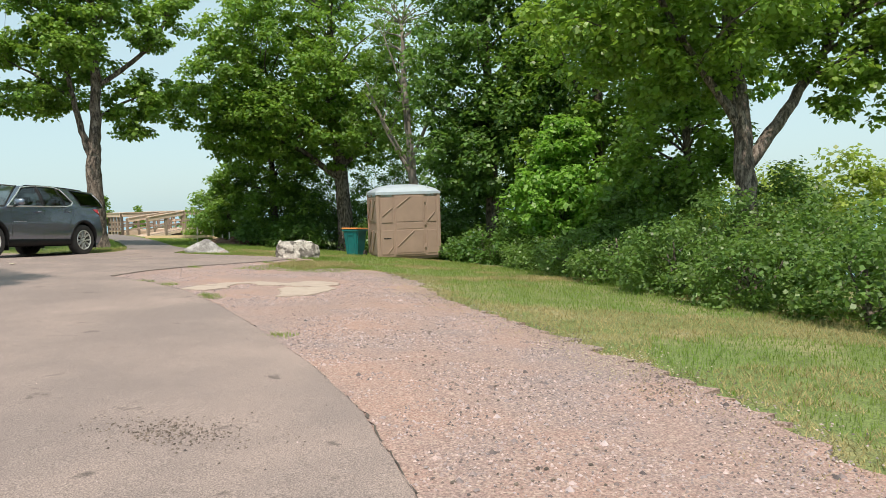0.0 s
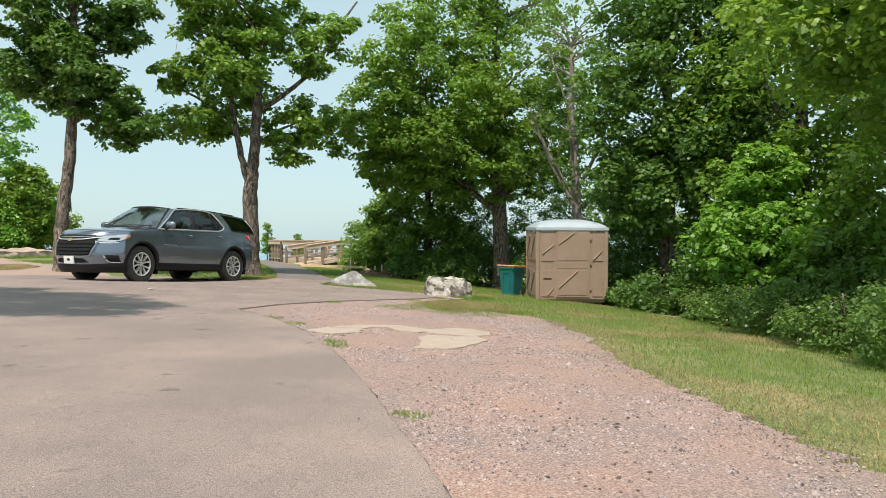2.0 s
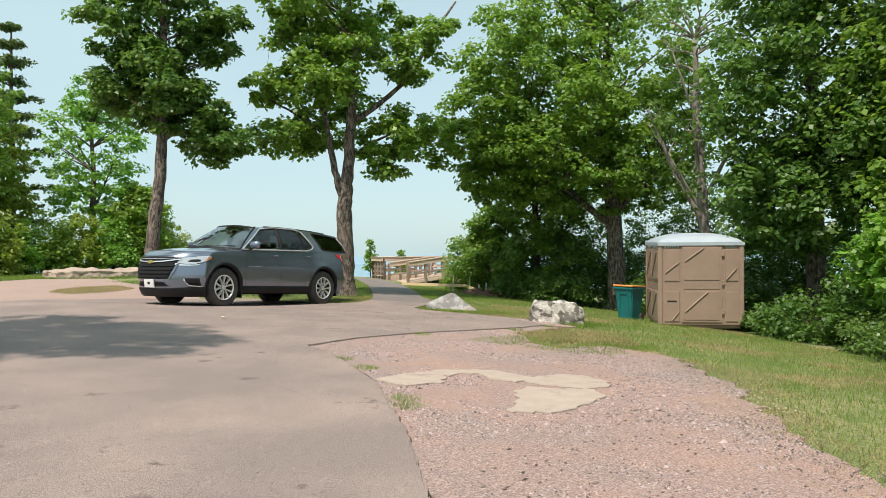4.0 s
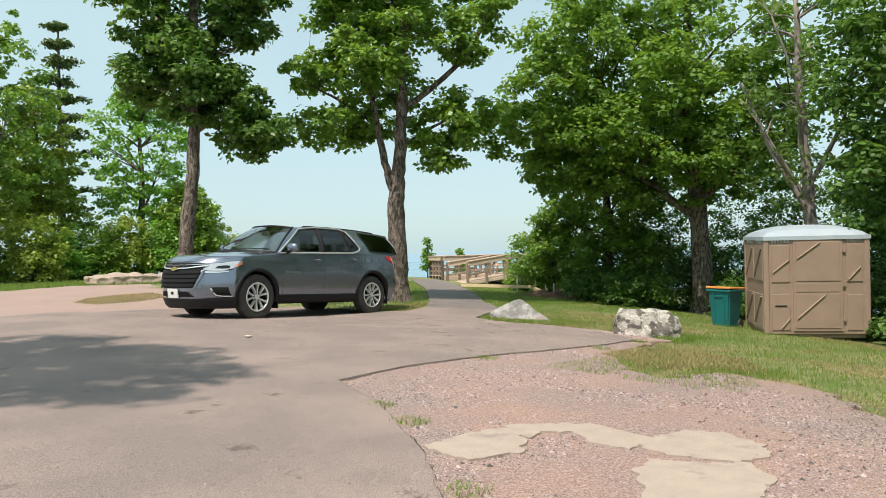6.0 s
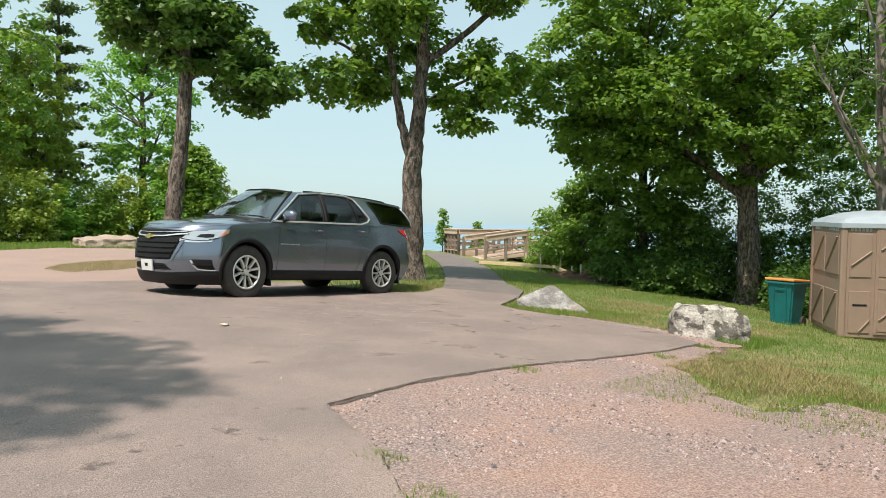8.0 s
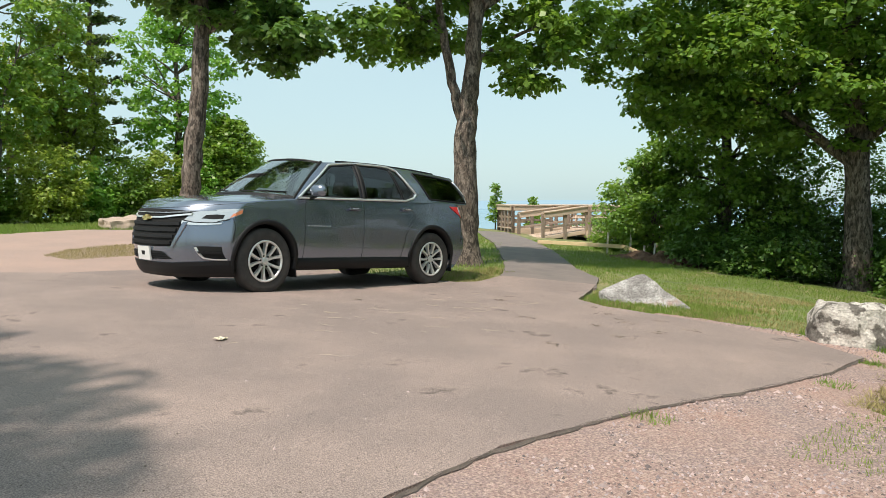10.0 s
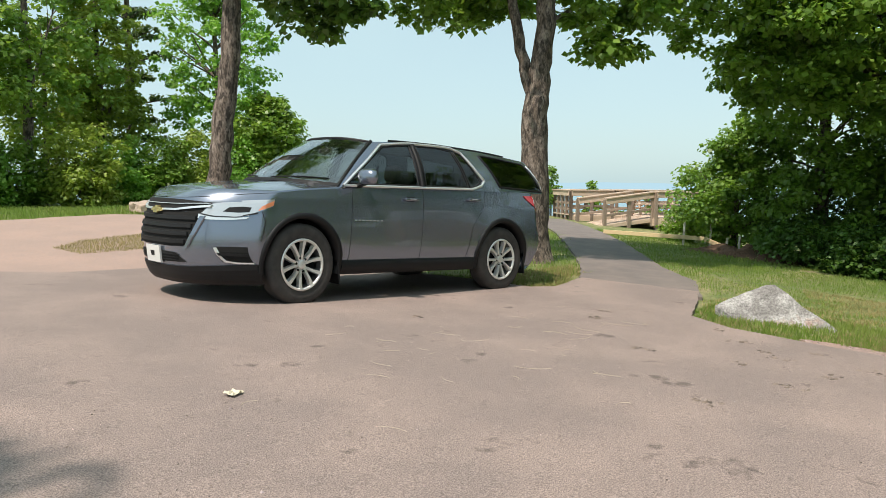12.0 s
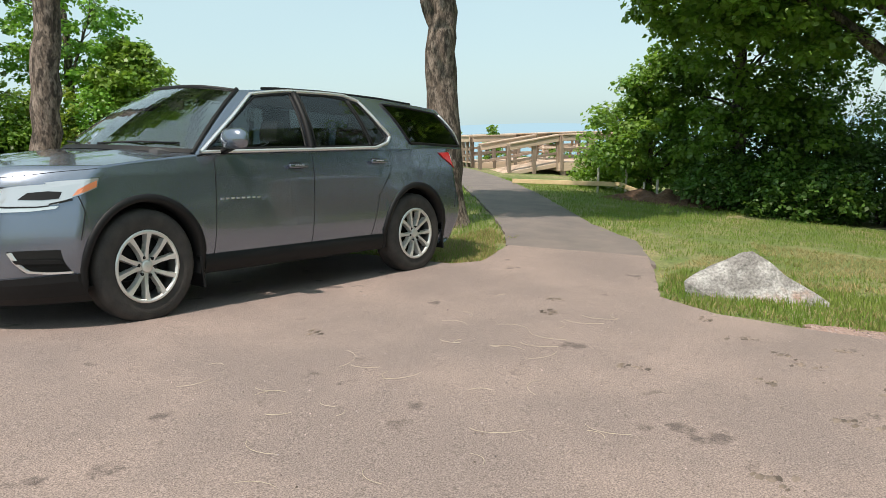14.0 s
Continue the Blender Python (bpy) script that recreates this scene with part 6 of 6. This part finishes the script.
pebbles("gravel_stones", 26000, (-14, -17, 1.5, -6), lambda x, y: noise.noise(Vector((x * .8, y * .8, 2.0))) + .5 * noise.noise(Vector((x * 3, y * 3, 5.0))) > -.02 and inside(x, y, SHOULDER) and not inside(x, y, LOT), .0135, 1, "loose reddish and grey gravel stones", .012)
pebbles("gravel_stones", 1500, (2.5, -6.8, 3.8, -3.7), lambda x, y: inside(x, y, VERGE), .012, 3, "loose reddish stones on the gravel strip", .014)
pebbles("gravel_stones", 2200, (-12, -13, 4, 2), lambda x, y: inside(x, y, LOT), .007, 2, "loose stones scattered on the asphalt", .029)


def strewn(name, count, centre, spread, size, material, seed, label, category, lift=.029):
    """Flat crumbs lying together."""
    rng = np.random.default_rng(seed)
    vs, fs = [], []
    for _ in range(count):
        x, y = centre[0] + rng.normal() * spread[0], centre[1] + rng.normal() * spread[1]
        r, a = size * rng.uniform(.3, 1.4), rng.uniform(0, 6.28)
        z = gz(x, y) + lift
        b = len(vs)
        for k in range(5):
            q = r * rng.uniform(.5, 1.3)
            vs.append((x + q * math.cos(a + k * 1.257), y + .6 * q * math.sin(a + k * 1.257), z))
        vs.append((x, y, z + .006))
        fs += [(b + k, b + (k + 1) % 5, b + 5) for k in range(5)]
    return tagged(new(name, mesh_from(name, vs, fs, material)), label, category, kind="stuff")


strewn("dirt_crumbs", 420, (-11.08, -12.22), (.12, .22), .011, DEBRIS, 1, "dark crumbs of dirt and bark on the asphalt", "debris")
strewn("dirt_crumbs", 40, (-11.0, -12.7), (.25, .3), .010, DEBRIS, 2, "scattered dark crumbs on the asphalt", "debris")
for k, (x, y) in enumerate(((1.51, -4.01), (2.01, -4.11), (2.14, -3.94), (1.13, -4.5), (2.58, -1.96), (2.11, -2.18), (0.51, -1.25), (2.38, -3.62), (1.75, -4.6), (2.3, -4.75), (2.55, -4.2), (1.2, -3.3), (2.75, -3.2), (.2, -4.4))):
    strewn("dirt_crumbs", 12, (x, y), (.035, .05), .03, DEBRIS, 10 + k, "small dark tar spot on the asphalt", "debris", .0288)
for k in range(22):
    x, y = -11.5 + 12.5 * (k / 22), -14.2 + 7.0 * (k / 22) + rb.uniform(-.8, .5)
    strewn("dirt_crumbs", 40, (x + rb.uniform(-.3, .3), y), (.35, .25), .02, DEBRIS if k % 2 else STONES, 40 + k, "dark bits of bark and stone in the gravel", "debris", .016)
# litter where the gravel meets the grass
RIM = SHOULDER[SHOULDER.index((-0.86, -10.2)):SHOULDER.index((-10.9, -15.85)) + 1]
for k in range(44):
    (x0, y0), (x1, y1) = RIM[k % (len(RIM) - 1)], RIM[k % (len(RIM) - 1) + 1]
    f = rb.random()
    strewn("leaf_litter", 60, (x0 + (x1 - x0) * f, y0 + (y1 - y0) * f + .12), (.34, .22), .013, (DEBRIS, STEM, DEBRIS, STONES)[k % 4], 200 + k, "dry leaves and crumbs along the gravel's edge", "debris", .02)
# dry grass stems lying on the asphalt
sv, sf = [], []
for k, (x, y) in enumerate(((1.06, -2.63), (1.71, -2.51), (-0.22, -3.12), (-0.74, -2.26), (0.04, -2.33), (0.1, -2.01), (2.19, -2.44), (1.2, -2.5), (-.5, -3.4), (.6, -3.0), (-1.2, -2.9), (1.0, -2.4)) + tuple((rb.uniform(-2.2, 2.6), rb.uniform(-4.6, -1.4)) for k in range(26))):
    a, L = rb.uniform(0, 6.28), rb.uniform(.08, .34)
    pts = []
    for i in range(7):
        f = i / 6
        pts.append((x + L * f * math.cos(a + .9 * f), y + L * f * math.sin(a + .9 * f), gz(x, y) + .031 + .004 * math.sin(f * 3)))
    v, f = tube(pts, [.0013] * 7, 4, len(sv))
    sv += v
    sf += f
tagged(new("dry_stems", mesh_from("dry_stems", sv, sf, STEM)), "thin dry pale stems lying on the asphalt", "debris", kind="stuff")
strewn("dirt_crumbs", 420, (-1.2, -4.2), (3.2, 2.2), .007, DEBRIS, 80, "tiny dark crumbs scattered over the asphalt", "debris")
strewn("dirt_crumbs", 320, (-7.5, -8.6), (3.0, 2.2), .008, STONES, 81, "tiny pale stones scattered over the asphalt", "debris")
blades("dry_grass", 3500, (3.2, -4.6, 5.6, -2.0), lambda x, y: not bare(x, y) and dryness(x * 2, y * 2) > -.1, .05, DRY_GRASS, "straw-coloured grass round the grey boulder", 92, lean=1.1)
blades("grass", 5000, (3.25, -4.4, 5.0, -2.2), lambda x, y: not bare(x, y), .06, GRASS, "green grass round the grey boulder", 90)
blades("grass", 2500, (3.0, -6.9, 4.5, -5.4), lambda x, y: not bare(x, y), .08, GRASS, "taller green grass round the whitish boulder", 91)
# weeds in the asphalt's edge
for k, (x, y) in enumerate(((-4.42, -7.68), (-5.45, -9.0), (-4.15, -7.1), (-5.7, -9.2), (-8.1, -11.4), (2.4, -6.5), (1.0, -6.55), (-1.2, -6.1))):
    blades("weeds", 150, (x - .13, y - .13, x + .13, y + .13), lambda a, b: True, .06, GRASS, "small green weeds growing in the asphalt edge", 60 + k, lean=.9)
blades("dry_grass", 16000, (-13, -17.5, 2, -7), lambda x, y: inside(x, y, SHOULDER) and edge_out(x, y), .035, DRY_GRASS, "thin straw spreading from the verge over the gravel", 7, lean=1.3)
blades("grass", 5000, (-1.2, -9.4, 1.2, -6.9), lambda x, y: dryness(x * 2, y * 2) < .1, .05, GRASS, "sparse grass patch spreading into the gravel", 8)
blades("dry_grass", 9000, (-.4, -8.8, 2.5, -6.8), lambda x, y: math.hypot(x - 1.05, y + 7.6) < 1.0 + .35 * noise.noise(Vector((x * 2, y * 2, 1))), .06, DRY_GRASS, "straw patch spreading into the gravel", 9, lean=1.3)
